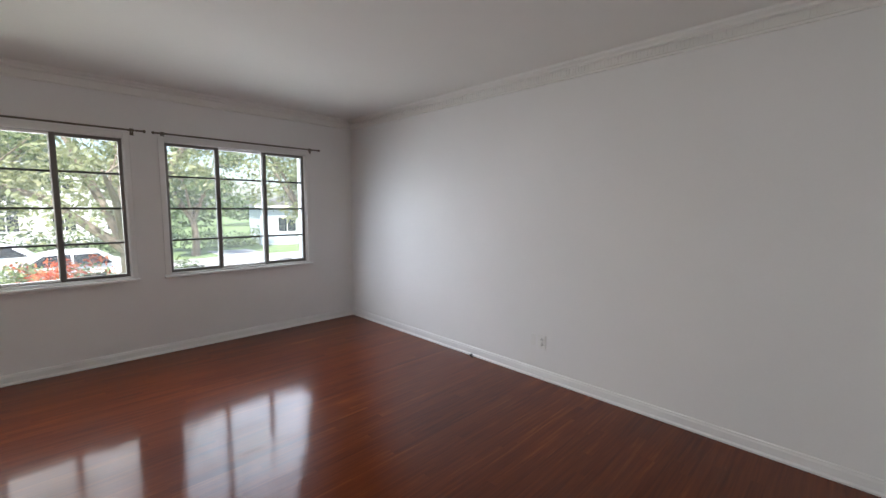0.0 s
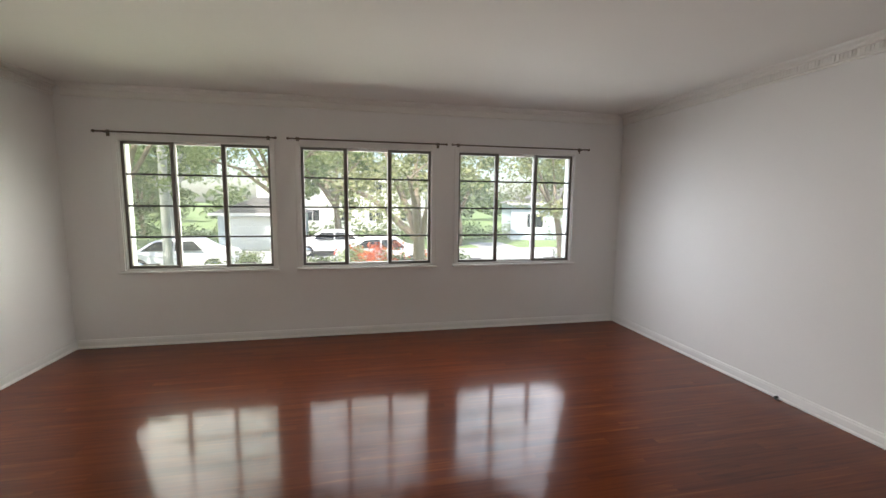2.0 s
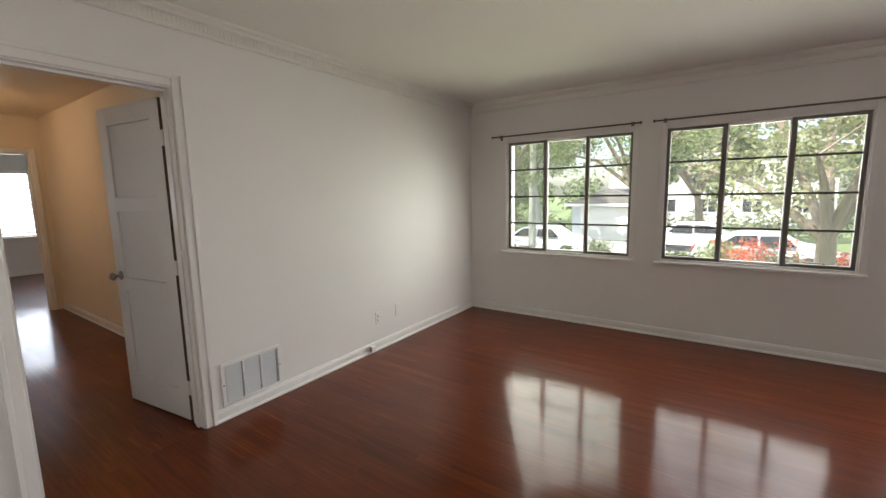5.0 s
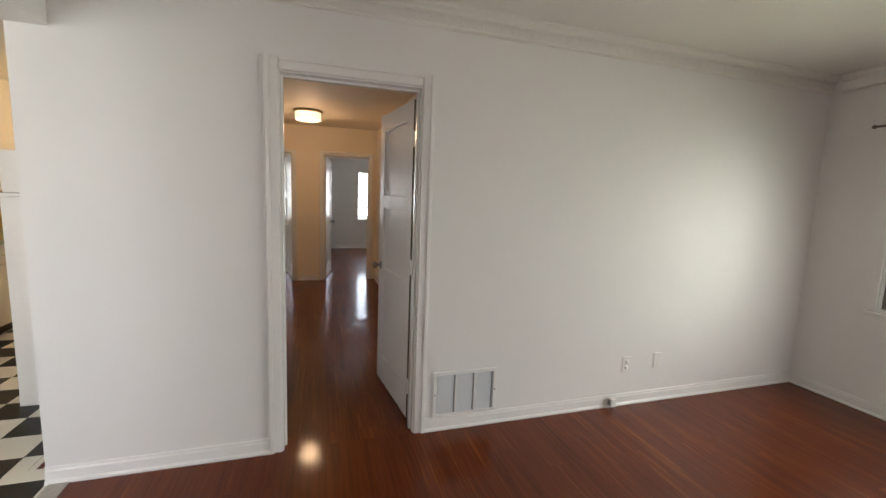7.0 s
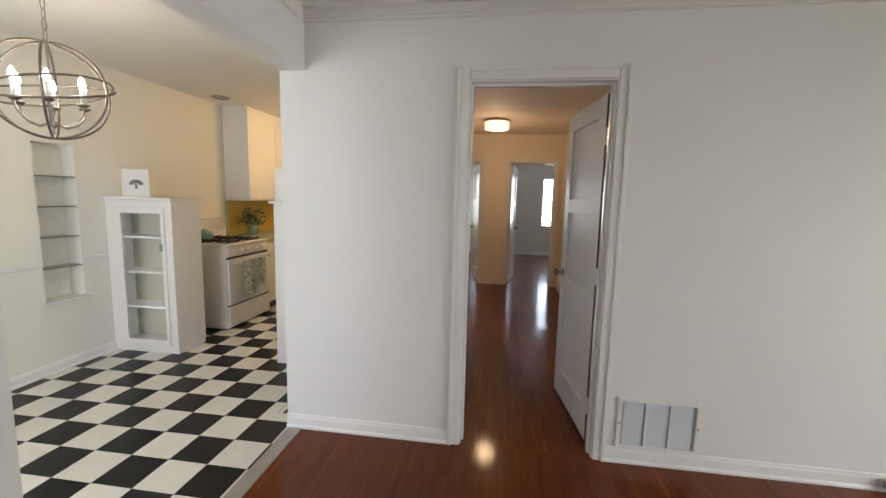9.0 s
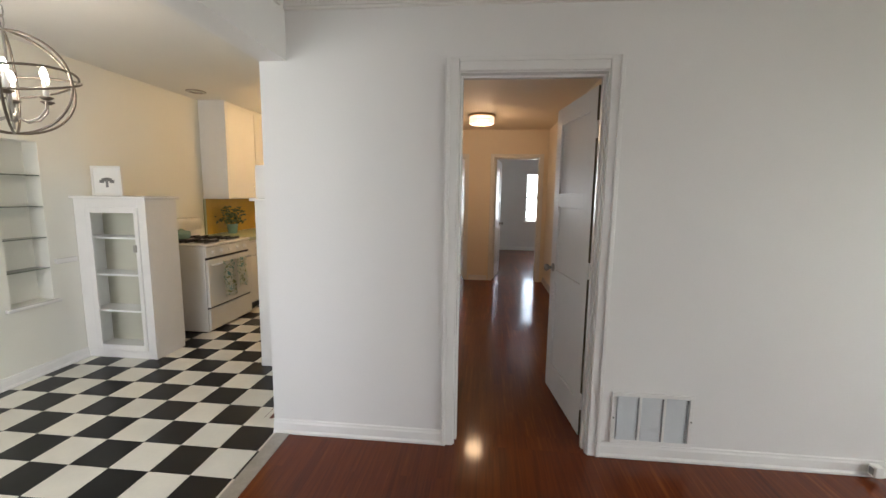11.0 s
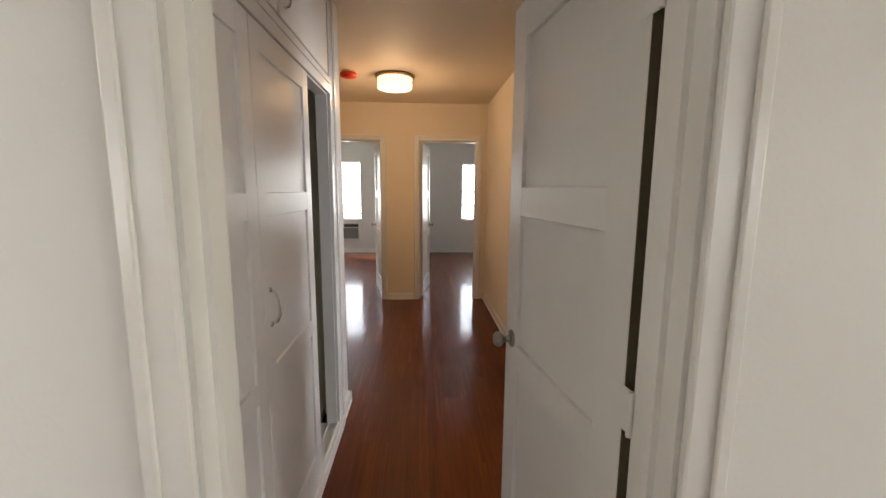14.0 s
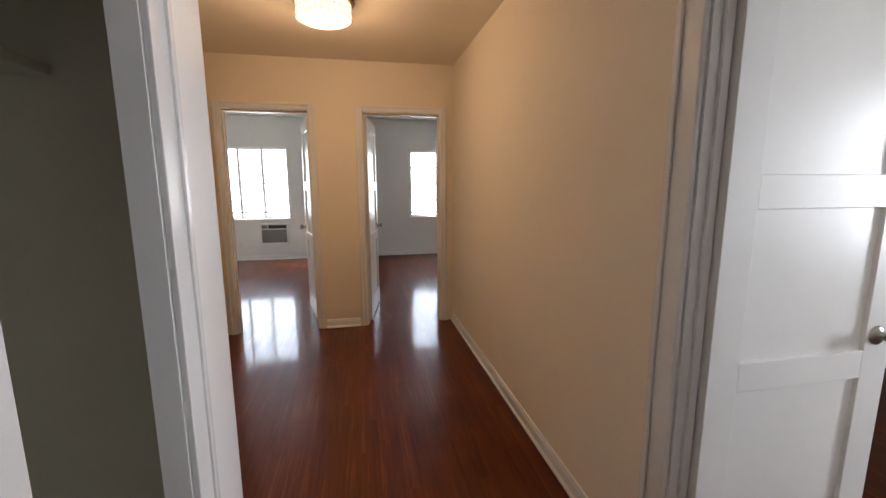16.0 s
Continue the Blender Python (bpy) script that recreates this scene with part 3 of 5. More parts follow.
# steel casement window of three bays, four lights high
def window(name, y0, y1):
    ob = thing(name, (XW, (y0 + y1) / 2, WZ0), "dark steel casement window with twelve small panes and white trim", "window", kind="structure")
    w, h = y1 - y0, WZ1 - WZ0
    a = -w / 2
    tw = 0.04
    # inside trim and sill
    part("window_trim", boxes((0.001, 0.016, a - tw, a + 0.004, -0.005, h + tw), (0.001, 0.016, -a - 0.004, -a + tw, -0.005, h + tw), (0.001, 0.0155, a + 0.005, -a - 0.005, h - 0.004, h + tw - 0.001), bevel=0.003), M_TRIM, ob)
    part("window_sill", boxes((-0.06, 0.04, a - tw - 0.01, -a + tw + 0.01, -0.032, -0.006), bevel=0.006), M_TRIM, ob, "white painted wooden window sill")
    part("window_reveal", boxes((-0.199, 0.0, a + 0.001, a + 0.012, 0.001, h - 0.001), (-0.199, 0.0, -a - 0.012, -a - 0.001, 0.001, h - 0.001), (-0.199, 0.0, a + 0.013, -a - 0.013, h - 0.012, h - 0.001), (-0.199, 0.0, a + 0.013, -a - 0.013, 0.001, 0.012)), M_TRIM, ob)
    b = w / 3
    zs = [0.018 + (h - 0.036) * k / 4 for k in range(5)]
    for k in range(3):
        u0, u1 = a + 0.013 + k * b * (w - 0.026) / w, a + 0.013 + (k + 1) * b * (w - 0.026) / w
        sash = k != 1
        f = 0.027 if sash else 0.020
        mat = M_FRAME if sash else M_TRIM
        x0, x1 = (-0.075, -0.040) if sash else (-0.085, -0.055)
        fr = boxes((x0, x1, u0, u0 + f, 0.013, h - 0.013), (x0, x1, u1 - f, u1, 0.013, h - 0.013), (x0 + 0.0005, x1 - 0.0005, u0 + f - 0.001, u1 - f + 0.001, 0.013, 0.013 + f), (x0 + 0.0005, x1 - 0.0005, u0 + f - 0.001, u1 - f + 0.001, h - 0.013 - f, h - 0.013), bevel=0.002)
        part("sash_frame" if sash else "fixed_frame", fr, mat, ob, "dark steel casement sash" if sash else "white fixed frame")
        for z in zs[1:-1]:
            part("glazing_bar", boxes((x0 + 0.006, x1 - 0.006, u0 + f - 0.001, u1 - f + 0.001, z - 0.009, z + 0.009), bevel=0.002), M_BAR, ob)
        for z0, z1 in zip(zs, zs[1:]):
            p = part("pane", boxes((x0 + 0.014, x0 + 0.018, u0 + f * 0.6, u1 - f * 0.6, z0 + 0.004, z1 - 0.004)), M_GLASS, ob)
            p.visible_shadow = False
        if sash:
            lev = boxes((x1, x1 + 0.012, (u0 + u1) / 2 - 0.09, (u0 + u1) / 2 + 0.05, 0.048, 0.058), (x1, x1 + 0.03, (u0 + u1) / 2 + 0.03, (u0 + u1) / 2 + 0.05, 0.045, 0.062), bevel=0.002)
            part("casement_stay", lev, M_FRAME, ob, "dark steel casement stay")
    for u in (a + b, a + 2 * b):
        part("mullion", boxes((-0.082, -0.030, u - 0.016, u + 0.016, 0.013, h - 0.013), bevel=0.003), M_FRAME, ob, "dark steel mullion")
    return ob


for n, (y0, y1) in enumerate(WIN):
    window("window_%d" % (n + 1), y0, y1)


# curtain rods
def curtain_rod(y0, y1, z0=2.075, z1=2.075):
    ob = thing("curtain_rod", (XW, (y0 + y1) / 2, z0), "thin brown bare curtain rod above a window", "curtain rod", group="curtain rods")
    a = (y1 - y0) / 2
    part("rod", rod(bmesh.new(), (0.075, -a, 0), (0.075, a, z1 - z0), 0.008), M_BRONZE, ob)
    for s, z in ((-1, 0), (1, z1 - z0)):
        part("finial", lathe([(0, 0), (0.011, 0.002), (0.014, 0.012), (0.010, 0.022), (0, 0.026)], 14, "Y" if s > 0 else "-Y", (0.075, s * a, z)), M_BRONZE, ob)
        b = rod(bmesh.new(), (0.0, s * (a - 0.07), z - 0.006), (0.075, s * (a - 0.07), z - 0.006), 0.005)
        box(b, 0.0005, 0.005, s * (a - 0.07) - 0.014, s * (a - 0.07) + 0.014, z - 0.035, z + 0.025)
        part("bracket", b, M_BRONZE, ob)
    return ob


curtain_rod(-2.45, -0.90)
curtain_rod(-0.76, 0.84)
curtain_rod(0.93, 2.53)

# ---- living room: small fixtures ----


def wall_vent(at, w, h, face):
    """Return-air grille of three louvre banks. face: +1 looks along +y."""
    ob = thing("wall_vent", at, "white painted steel return-air grille low on the wall", "air vent")
    part("frame", boxes((0, w, 0.001, 0.012, 0, 0.022), (0, w, 0.001, 0.012, h - 0.022, h), (0, 0.024, 0.001, 0.012, 0.022, h - 0.022), (w - 0.024, w, 0.001, 0.012, 0.022, h - 0.022), bevel=0.003), M_TRIM, ob)
    part("backing", boxes((0.02, w - 0.02, 0.0005, 0.002, 0.02, h - 0.02)), M_LOUVRE, ob)
    bank = (w - 0.048) / 3
    n = 26
    for b in range(3):
        u0 = 0.024 + b * bank
        if b:
            part("divider", boxes((u0 - 0.006, u0 + 0.006, 0.001, 0.0115, 0.022, h - 0.022)), M_TRIM, ob)
        for k in range(n):
            z = 0.024 + (h - 0.048) * (k + 0.5) / n
            bm = boxes((u0 + 0.007, u0 + bank - 0.0075, -0.0006, 0.0006, -0.0085, 0.0085))
            bmesh.ops.transform(bm, matrix=Matrix.Translation((0, 0.007, z)) @ Matrix.Rotation(radians(40), 4, "X"), verts=bm.verts)
            part("louvre", bm, M_LOUVRE, ob)
        part("louvre_ends", boxes(*[(u0 + 0.0085, u0 + 0.016, 0.009, 0.0142, 0.024 + (h - 0.048) * (k + 0.25) / n, 0.024 + (h - 0.048) * (k + 0.65) / n) for k in range(n)]), M_SLIT, ob, "dark slits at the louvre ends")
    for u in (0.012, w - 0.012):
        part("screw", lathe([(0, 0), (0.005, 0), (0.004, 0.002), (0, 0.0025)], 10, "Y", (u, 0.012, h / 2)), M_BLACKP, ob, "dark screw head")
    return ob


wall_vent((-1.668, YS, 0.086), 0.43, 0.295, 1)


def outlet(at, turn, label="white duplex electrical outlet plate on the wall"):
    """A wall plate; local +y looks out of the wall."""
    ob = thing("outlet_plate", at, label, "outlet", group="outlet plates", turn=turn)
    part("plate", boxes((-0.036, 0.036, 0.0005, 0.007, -0.058, 0.058), bevel=0.003), M_PLATE, ob)
    for z in (-0.022, 0.022):
        s = part("socket", lathe([(0, 0), (0.0165, 0), (0.0165, 0.003), (0, 0.0032)], 18, "Y", (0, 0.007, z)), M_PLATE, ob)
        part("slot", boxes((-0.0075, -0.0055, 0.0098, 0.0106, z - 0.004, z + 0.006), (0.0055, 0.0075, 0.0098, 0.0106, z - 0.004, z + 0.006)), M_BLACKP, s, "dark socket slots")
    part("screw", lathe([(0, 0), (0.003, 0), (0, 0.0015)], 8, "Y", (0, 0.007, 0)), M_NICKEL, ob)
    return ob


outlet((-2.70, YS, 0.305), 0)
blank = thing("blank_plate", (-2.98, YS, 0.315), "blank white cover plate on the wall", "cover plate")
part("plate", boxes((-0.036, 0.036, 0.0005, 0.007, -0.058, 0.058), bevel=0.003), M_PLATE, blank)
for z in (-0.04, 0.04):
    part("screw", lathe([(0, 0), (0.003, 0), (0, 0.0015)], 8, "Y", (0, 0.007, z)), M_NICKEL, blank)
outlet((-1.585, YN, 0.315), 180)
rocker = thing("switch_plate", (-1.665, YN, 0.32), "narrow blank white plate beside an outlet", "cover plate", turn=180)
part("plate", boxes((-0.022, 0.022, 0.0005, 0.006, -0.05, 0.05), bevel=0.0025), M_PLATE, rocker)


def cable_box(at, turn, label):
    ob = thing("cable_jack", at, label, "cable jack", turn=turn)
    part("housing", boxes((-0.022, 0.022, 0.0, 0.045, 0.024, 0.082), bevel=0.005), M_PLATE, ob)
    part("socket_face", boxes((0.0225, 0.0245, 0.010, 0.036, 0.034, 0.072)), M_GREYP, ob, "grey socket face")
    return ob


cable_box((-2.565, YS + 0.024, 0.0), 0, "white surface cable jack box above the baseboard")
cable_plug = thing("cable_stub", (-2.33, YN - 0.03, 0.0), "short dark cable end at the baseboard", "cable")
part("plug", lathe([(0, 0), (0.011, 0), (0.011, 0.022), (0.006, 0.028), (0, 0.03)], 12, "-Y", (0, 0.004, 0.016)), M_BLACKP, cable_plug)
part("cable", tube([(0, -0.026, 0.016), (0.02, -0.03, 0.008), (0.04, -0.022, 0.005)], 0.004), M_BLACKP, cable_plug)

# ---- hall: closet, lamp, detector ----
XC = -0.20


def closet_leaf(y0, y1, x, handle, label):
    """Sliding panelled closet leaf facing -x; local origin at its lower near corner."""
    ob = thing("closet_door", (x, y0, 0.074), label, "closet door", group="closet doors")
    w, h, st = y1 - y0, 1.855, 0.075
    rails = [(0.0, 0.16), (0.735, 0.80), (1.285, 1.36), (h - 0.08, h)]
    body = boxes((0, 0.022, 0, st, 0, h), (0, 0.022, w - st, w, 0, h), bevel=0.002)
    for a, b in rails:
        box(body, 0.0005, 0.0215, st - 0.001, w - st + 0.001, a, b, bevel=0.002)
    part("leaf_frame", body, M_DOOR, ob)
    for (a, b), (c, d) in zip(rails, rails[1:]):
        part("panel", boxes((0.010, 0.020, st - 0.003, w - st + 0.003, b - 0.003, c + 0.003)), M_DOOR, ob)
    if handle:
        y = w - 0.052
        part("pull_handle", tube([(0, y, 0.945), (-0.018, y, 0.952), (-0.028, y, 0.975), (-0.030, y, 1.0), (-0.028, y, 1.025), (-0.018, y, 1.048), (0, y, 1.055)], 0.0055), M_CHROME, ob, "bowed chrome pull handle")
        for z in (0.943, 1.057):
            part("handle_foot", lathe([(0, 0), (0.010, 0), (0.008, 0.004), (0, 0.005)], 12, "-X", (0, y, z)), M_CHROME, ob)
    return ob


closet_leaf(-3.445, -2.975, XC - 0.0235, False, "white panelled closet door, closed beside the doorway")
closet_leaf(-4.04, -3.449, XC - 0.0235, True, "white panelled sliding closet door with a chrome pull")
setting("closet_sill", boxes((XC - 0.030, -0.075, -4.499, -2.971, 0.002, 0.07), (XC - 0.012, XC + 0.006, -4.497, -2.973, 0.0702, 0.078), (XC + 0.046, XC + 0.051, -4.497, -2.973, 0.0702, 0.078), (XC - 0.030, XC - 0.002, -4.60, -4.501, 0.002, 0.07), bevel=0.003), M_TRIM, "white painted closet sill with sliding tracks", "closet sill")
cc = tagged(new("closet_casing"), "white painted trim round the closet opening", "trim", kind="structure")
part("side_trim", boxes((XC - 0.018, XC - 0.001, -4.60, -4.505, 0.0705, 2.49), bevel=0.003), M_TRIM, cc)
part("head_trim", boxes((XC - 0.018, XC - 0.001, -4.504, -2.94, 1.945, 2.028), bevel=0.003), M_TRIM, cc)
part("trim_bead", boxes((XC - 0.026, XC - 0.018, -4.602, -4.58, 0.07, 2.49), bevel=0.002), M_TRIM, cc)
part("trim_bead", boxes((XC - 0.024, XC - 0.018, -4.504, -2.94, 1.99, 2.012), bevel=0.002), M_TRIM, cc)
# floor and shelf take the same shade-darkened colour as the lining
setting("closet_floor", boxes((-0.075, 0.464, -4.72, HB - 0.02, 0.0, 0.06)), M_CLOSET_SHADE, "closet floor with shade put into its drab colour", "closet floor")
shelf = solid("closet_shelf", boxes((0.10, 0.464, -4.724, HB - 0.017, 1.66, 1.685), (0.44, 0.464, -4.724, HB - 0.017, 1.58, 1.659), bevel=0.002), M_CLOSET_SHADE, "plain closet shelf on a wall cleat, shade in its drab colour", "shelf")
for k, (y0, y1) in enumerate(((-4.49, -3.75), (-3.735, -2.98))):
    c = thing("upper_cabinet_door", (XC, y0, 2.04), "small white cabinet door high above the closet", "cabinet door", group="upper closet doors")
    part("leaf", boxes((-0.014, 0.004, 0.004, y1 - y0 - 0.004, 0.0, 0.395), bevel=0.004), M_DOOR, c)
    yy = 0.06 if k else y1 - y0 - 0.06
    part("pull_handle", tube([(-0.014, yy, 0.045), (-0.032, yy, 0.052), (-0.040, yy, 0.085), (-0.032, yy, 0.118), (-0.014, yy, 0.125)], 0.005), M_CHROME, c, "bowed chrome pull handle")
# block behind the upper doors, its colour standing in for the shade inside
setting("upper_cupboard_backing", boxes((-0.19, -0.082, -4.498, -2.972, 2.032, 2.438)), M_CLOSET_SHADE, "solid backing with the upper cupboard's shade in its colour", "cupboard")

lamp = thing("ceiling_lamp", (-0.45, -6.27, 2.5), "lit drum ceiling lamp with a brass rim and glass shade", "ceiling lamp")
part("rim", lathe([(0, 0), (0.178, 0), (0.187, -0.008), (0.184, -0.018), (0.170, -0.024), (0, -0.024)], 40), M_BRASS, lamp, "satin brass ceiling rim")
part("shade", lathe([(0.150, -0.024), (0.154, -0.03), (0.154, -0.112), (0.146, -0.122), (0.0, -0.126)], 40), M_SHADE, lamp, "glowing frosted drum shade")
for k in range(28):
    t = 2 * math.pi * k / 28
    for z0, z1 in ((-0.070, -0.028), (-0.114, -0.074)):
        prism = boxes((0.153, 0.164, -0.0145, 0.0145, z0, z1), bevel=0.004)
        bmesh.ops.transform(prism, matrix=Matrix.Rotation(t, 4, "Z"), verts=prism.verts)
        part("glass_prism", prism, M_PRISM, lamp)
for z in (-0.026, -0.072, -0.116):
    part("band", tube([(0.166 * math.cos(2 * math.pi * k / 40), 0.166 * math.sin(2 * math.pi * k / 40), z) for k in range(40)], 0.0025, 6, True), M_BRASS, lamp)
part("finial", lathe([(0, -0.124), (0.016, -0.126), (0.014, -0.136), (0.006, -0.144), (0, -0.148)], 16), M_BRASS, lamp)

det = thing("smoke_detector", (-0.04, -6.15, 2.5), "smoke detector under a bright red dust cover on the ceiling", "smoke detector")
part("base", lathe([(0, -0.0005), (0.062, -0.0005), (0.062, -0.012), (0, -0.012)], 24), M_PLATE, det)
part("cover", lathe([(0.060, -0.012), (0.075, -0.02), (0.078, -0.035), (0.068, -0.052), (0.040, -0.062), (0, -0.064)], 24), M_RED, det, "bright red plastic cover")

kl = copy_thing(lamp, pose(1.60, -5.60, 2.5))
tagged(kl, "lit drum ceiling lamp in the kitchen")

# ---- rooms beyond the hall ----


def blind_window(name, x0, x1, z0, z1, mulls, blind_bottom):
    ob = thing(name, ((x0 + x1) / 2, YB, z0), "bright white-framed bedroom window with a raised thin blind", "window", kind="structure")
    w, h = x1 - x0, z1 - z0
    a = -w / 2
    part("window_trim", boxes((a - 0.04, a, 0.001, 0.02, -0.03, h + 0.04), (-a, -a + 0.04, 0.001, 0.02, -0.03, h + 0.04), (a, -a, 0.001, 0.019, h, h + 0.04), bevel=0.003), M_TRIM, ob)
    part("window_sill", boxes((a - 0.05, -a + 0.05, -0.06, 0.04, -0.03, -0.004), bevel=0.004), M_TRIM, ob)
    part("window_frame", boxes((a + 0.001, a + 0.03, -0.10, -0.07, 0.001, h - 0.001), (-a - 0.03, -a - 0.001, -0.10, -0.07, 0.001, h - 0.001), (a + 0.03, -a - 0.03, -0.10, -0.07, 0.001, 0.03), (a + 0.03, -a - 0.03, -0.10, -0.07, h - 0.03, h - 0.001)), M_TRIM, ob)
    for m in mulls:
        part("mullion", boxes((a + m * w - 0.024, a + m * w + 0.024, -0.105, -0.066, 0.03, h - 0.03)), M_TRIM, ob)
    us = [0, *mulls, 1]
    for k in range(1, 4):
        part("glazing_bar", boxes((a + 0.03, -a - 0.03, -0.092, -0.078, h * k / 4 - 0.011, h * k / 4 + 0.011)), M_TRIM, ob)
    for u0, u1 in zip(us, us[1:]):
        for k in range(4):
            p = part("pane", boxes((a + u0 * w + 0.004, a + u1 * w - 0.004, -0.087, -0.083, h * k / 4 + 0.004, h * (k + 1) / 4 - 0.004)), M_GLASSB, ob)
            p.visible_shadow = False
    b = part("blind_rail", boxes((a + 0.006, -a - 0.006, -0.045, -0.02, blind_bottom, blind_bottom + 0.026), bevel=0.003), M_GREYP, ob, "grey bottom rail of the blind")
    part("blind_head", boxes((a + 0.006, -a - 0.006, -0.05, -0.012, h - 0.035, h - 0.004), bevel=0.003), M_BLIND, ob)
    for u in (0.12, 0.88):
        part("blind_cord", rod(bmesh.new(), (a + u * w, -0.032, blind_bottom + 0.018), (a + u * w, -0.032, h - 0.035), 0.0012, 6), M_BLIND, ob)
    n = 14
    for k in range(n):
        z = blind_bottom + 0.03 + (h - 0.07 - blind_bottom) * k / (n - 1)
        part("blind_slat", boxes((a + 0.008, -a - 0.008, -0.036, -0.027, z, z + 0.0006)), M_BLIND, ob)
    return ob


blind_window("window_4", 0.66, 1.72, 0.77, 2.05, (0.42, 0.80), 0.10)
blind_window("window_5", -2.68, -1.60, 0.76, 2.02, (0.5,), 0.06)
ac = thing("air_conditioner", (0.94, YB, 0.28), "white through-wall air conditioner with a grey grille below the window", "air conditioner")
part("case", boxes((-0.24, 0.24, 0.001, 0.10, 0, 0.40), bevel=0.01), M_PLATE, ac)
part("grille", boxes((-0.215, 0.215, 0.100, 0.104, 0.05, 0.29)), M_GREYP, ac, "grey air grille")
for k in range(11):
    part("grille_slat", boxes((-0.213, 0.213, 0.104, 0.110, 0.06 + k * 0.0205, 0.068 + k * 0.0205)), M_GREYP, ac)
part("outlet_slot", boxes((-0.215, 0.10, 0.100, 0.105, 0.31, 0.375)), M_BLACKP, ac, "black air outlet")
part("control_panel", boxes((0.115, 0.215, 0.100, 0.105, 0.31, 0.375)), M_GREYP, ac)
part("power_cord", tube([(0.20, 0.05, 0.02), (0.34, 0.02, -0.03), (0.48, 0.012, -0.05), (0.575, 0.014, -0.02)], 0.005), M_PLATE, ac, "white power cord")
outlet((1.55, YB, 0.28), 0, "white electrical outlet plate below the bedroom window")

# ---- dining room ----
chand = thing("chandelier", (1.83, -2.47, 2.5), "oblong orb chandelier of dark metal hoops with lit candle bulbs", "chandelier")
part("canopy", lathe([(0, 0), (0.065, 0), (0.062, -0.012), (0.03, -0.026), (0.012, -0.03), (0, -0.03)], 24), M_BRONZE, chand)
OC, OA, OB = -0.545, 0.275, 0.245


def hoop(turn_z, tilt, a, b, r=0.007):
    pts = []
    for k in range(56):
        t = 2 * math.pi * k / 56
        v = Vector((a * math.cos(t), 0, b * math.sin(t)))
        v = Matrix.Rotation(turn_z, 3, "Z") @ (Matrix.Rotation(tilt, 3, "X") @ v)
        pts.append(v + Vector((0, 0, OC)))
    return tube(pts, r, 6, True)


for tz, tl in ((0, 0), (60, 0), (120, 0)):
    part("hoop", hoop(radians(tz + 15), 0, OA, OB, 0.006), M_BRONZE, chand)
for tz, tl in ((20, 72), (110, 104)):
    part("hoop", hoop(radians(tz), radians(tl), OA, OA * 0.97, 0.006), M_BRONZE, chand)
for k in range(5):
    z = -0.03 - k * 0.052
    flat = [(0.011 * math.cos(2 * math.pi * j / 14), 0, 0.030 * math.sin(2 * math.pi * j / 14) - 0.026 + z) for j in range(14)]
    if k % 2:
        flat = [(0, x, zz) for x, y, zz in flat]
    part("chain_link", tube(flat, 0.003, 6, True), M_NICKEL, chand)
part("stem", rod(bmesh.new(), (0, 0, OC + OB - 0.008), (0, 0, OC - OB + 0.02), 0.006), M_NICKEL, chand)
part("hub", lathe([(0, OC - 0.19), (0.016, OC - 0.185), (0.022, OC - 0.17), (0.014, OC - 0.15), (0, OC - 0.145)], 16), M_NICKEL, chand)
for k in range(6):
    t = 2 * math.pi * k / 6 + 0.3
    c, s = math.cos(t), math.sin(t)
    part("arm", tube([(0.015 * c, 0.015 * s, OC - 0.165), (0.06 * c, 0.06 * s, OC - 0.185), (0.11 * c, 0.11 * s, OC - 0.165), (0.145 * c, 0.145 * s, OC - 0.12), (0.15 * c, 0.15 * s, OC - 0.075)], 0.005), M_NICKEL, chand)
    cup = part("drip_cup", lathe([(0, OC - 0.078), (0.012, OC - 0.078), (0.030, OC - 0.066), (0.028, OC - 0.062), (0, OC - 0.064)], 16, "Z", (0.15 * c, 0.15 * s, 0)), M_BRONZE, chand)
    part("candle_sleeve", lathe([(0, OC - 0.064), (0.011, OC - 0.064), (0.011, OC + 0.02), (0, OC + 0.022)], 12, "Z", (0.15 * c, 0.15 * s, 0)), M_PLATE, chand)
    part("bulb", lathe([(0, OC + 0.022), (0.008, OC + 0.024), (0.016, OC + 0.042), (0.013, OC + 0.062), (0.004, OC + 0.082), (0, OC + 0.085)], 12, "Z", (0.15 * c, 0.15 * s, 0)), M_BULB, chand, "lit candle bulb")

for k, z in enumerate((1.535, 1.30, 1.06, 0.82)):
    solid("niche_shelf", boxes((XK + 0.002, XK + 0.129, -3.448, -3.152, z, z + 0.007), bevel=0.001), M_SHELF, "thin greenish glass shelf in the wall niche", "shelf", group="niche shelves")
setting("niche_sill", boxes((XK - 0.03, XK - 0.001, -3.49, -3.11, 0.545, 0.57), bevel=0.004), M_TRIM, "white painted niche sill", "sill")
setting("chair_rail_north", boxes((XK - 0.022, XK - 0.001, -3.10, 0.42, 0.845, 0.885), bevel=0.006), M_TRIM, "white painted wooden chair rail", "chair rail")
setting("chair_rail_south", boxes((XK - 0.022, XK - 0.001, -3.66, -3.48, 0.845, 0.885), bevel=0.006), M_TRIM, "white painted wooden chair rail", "chair rail")


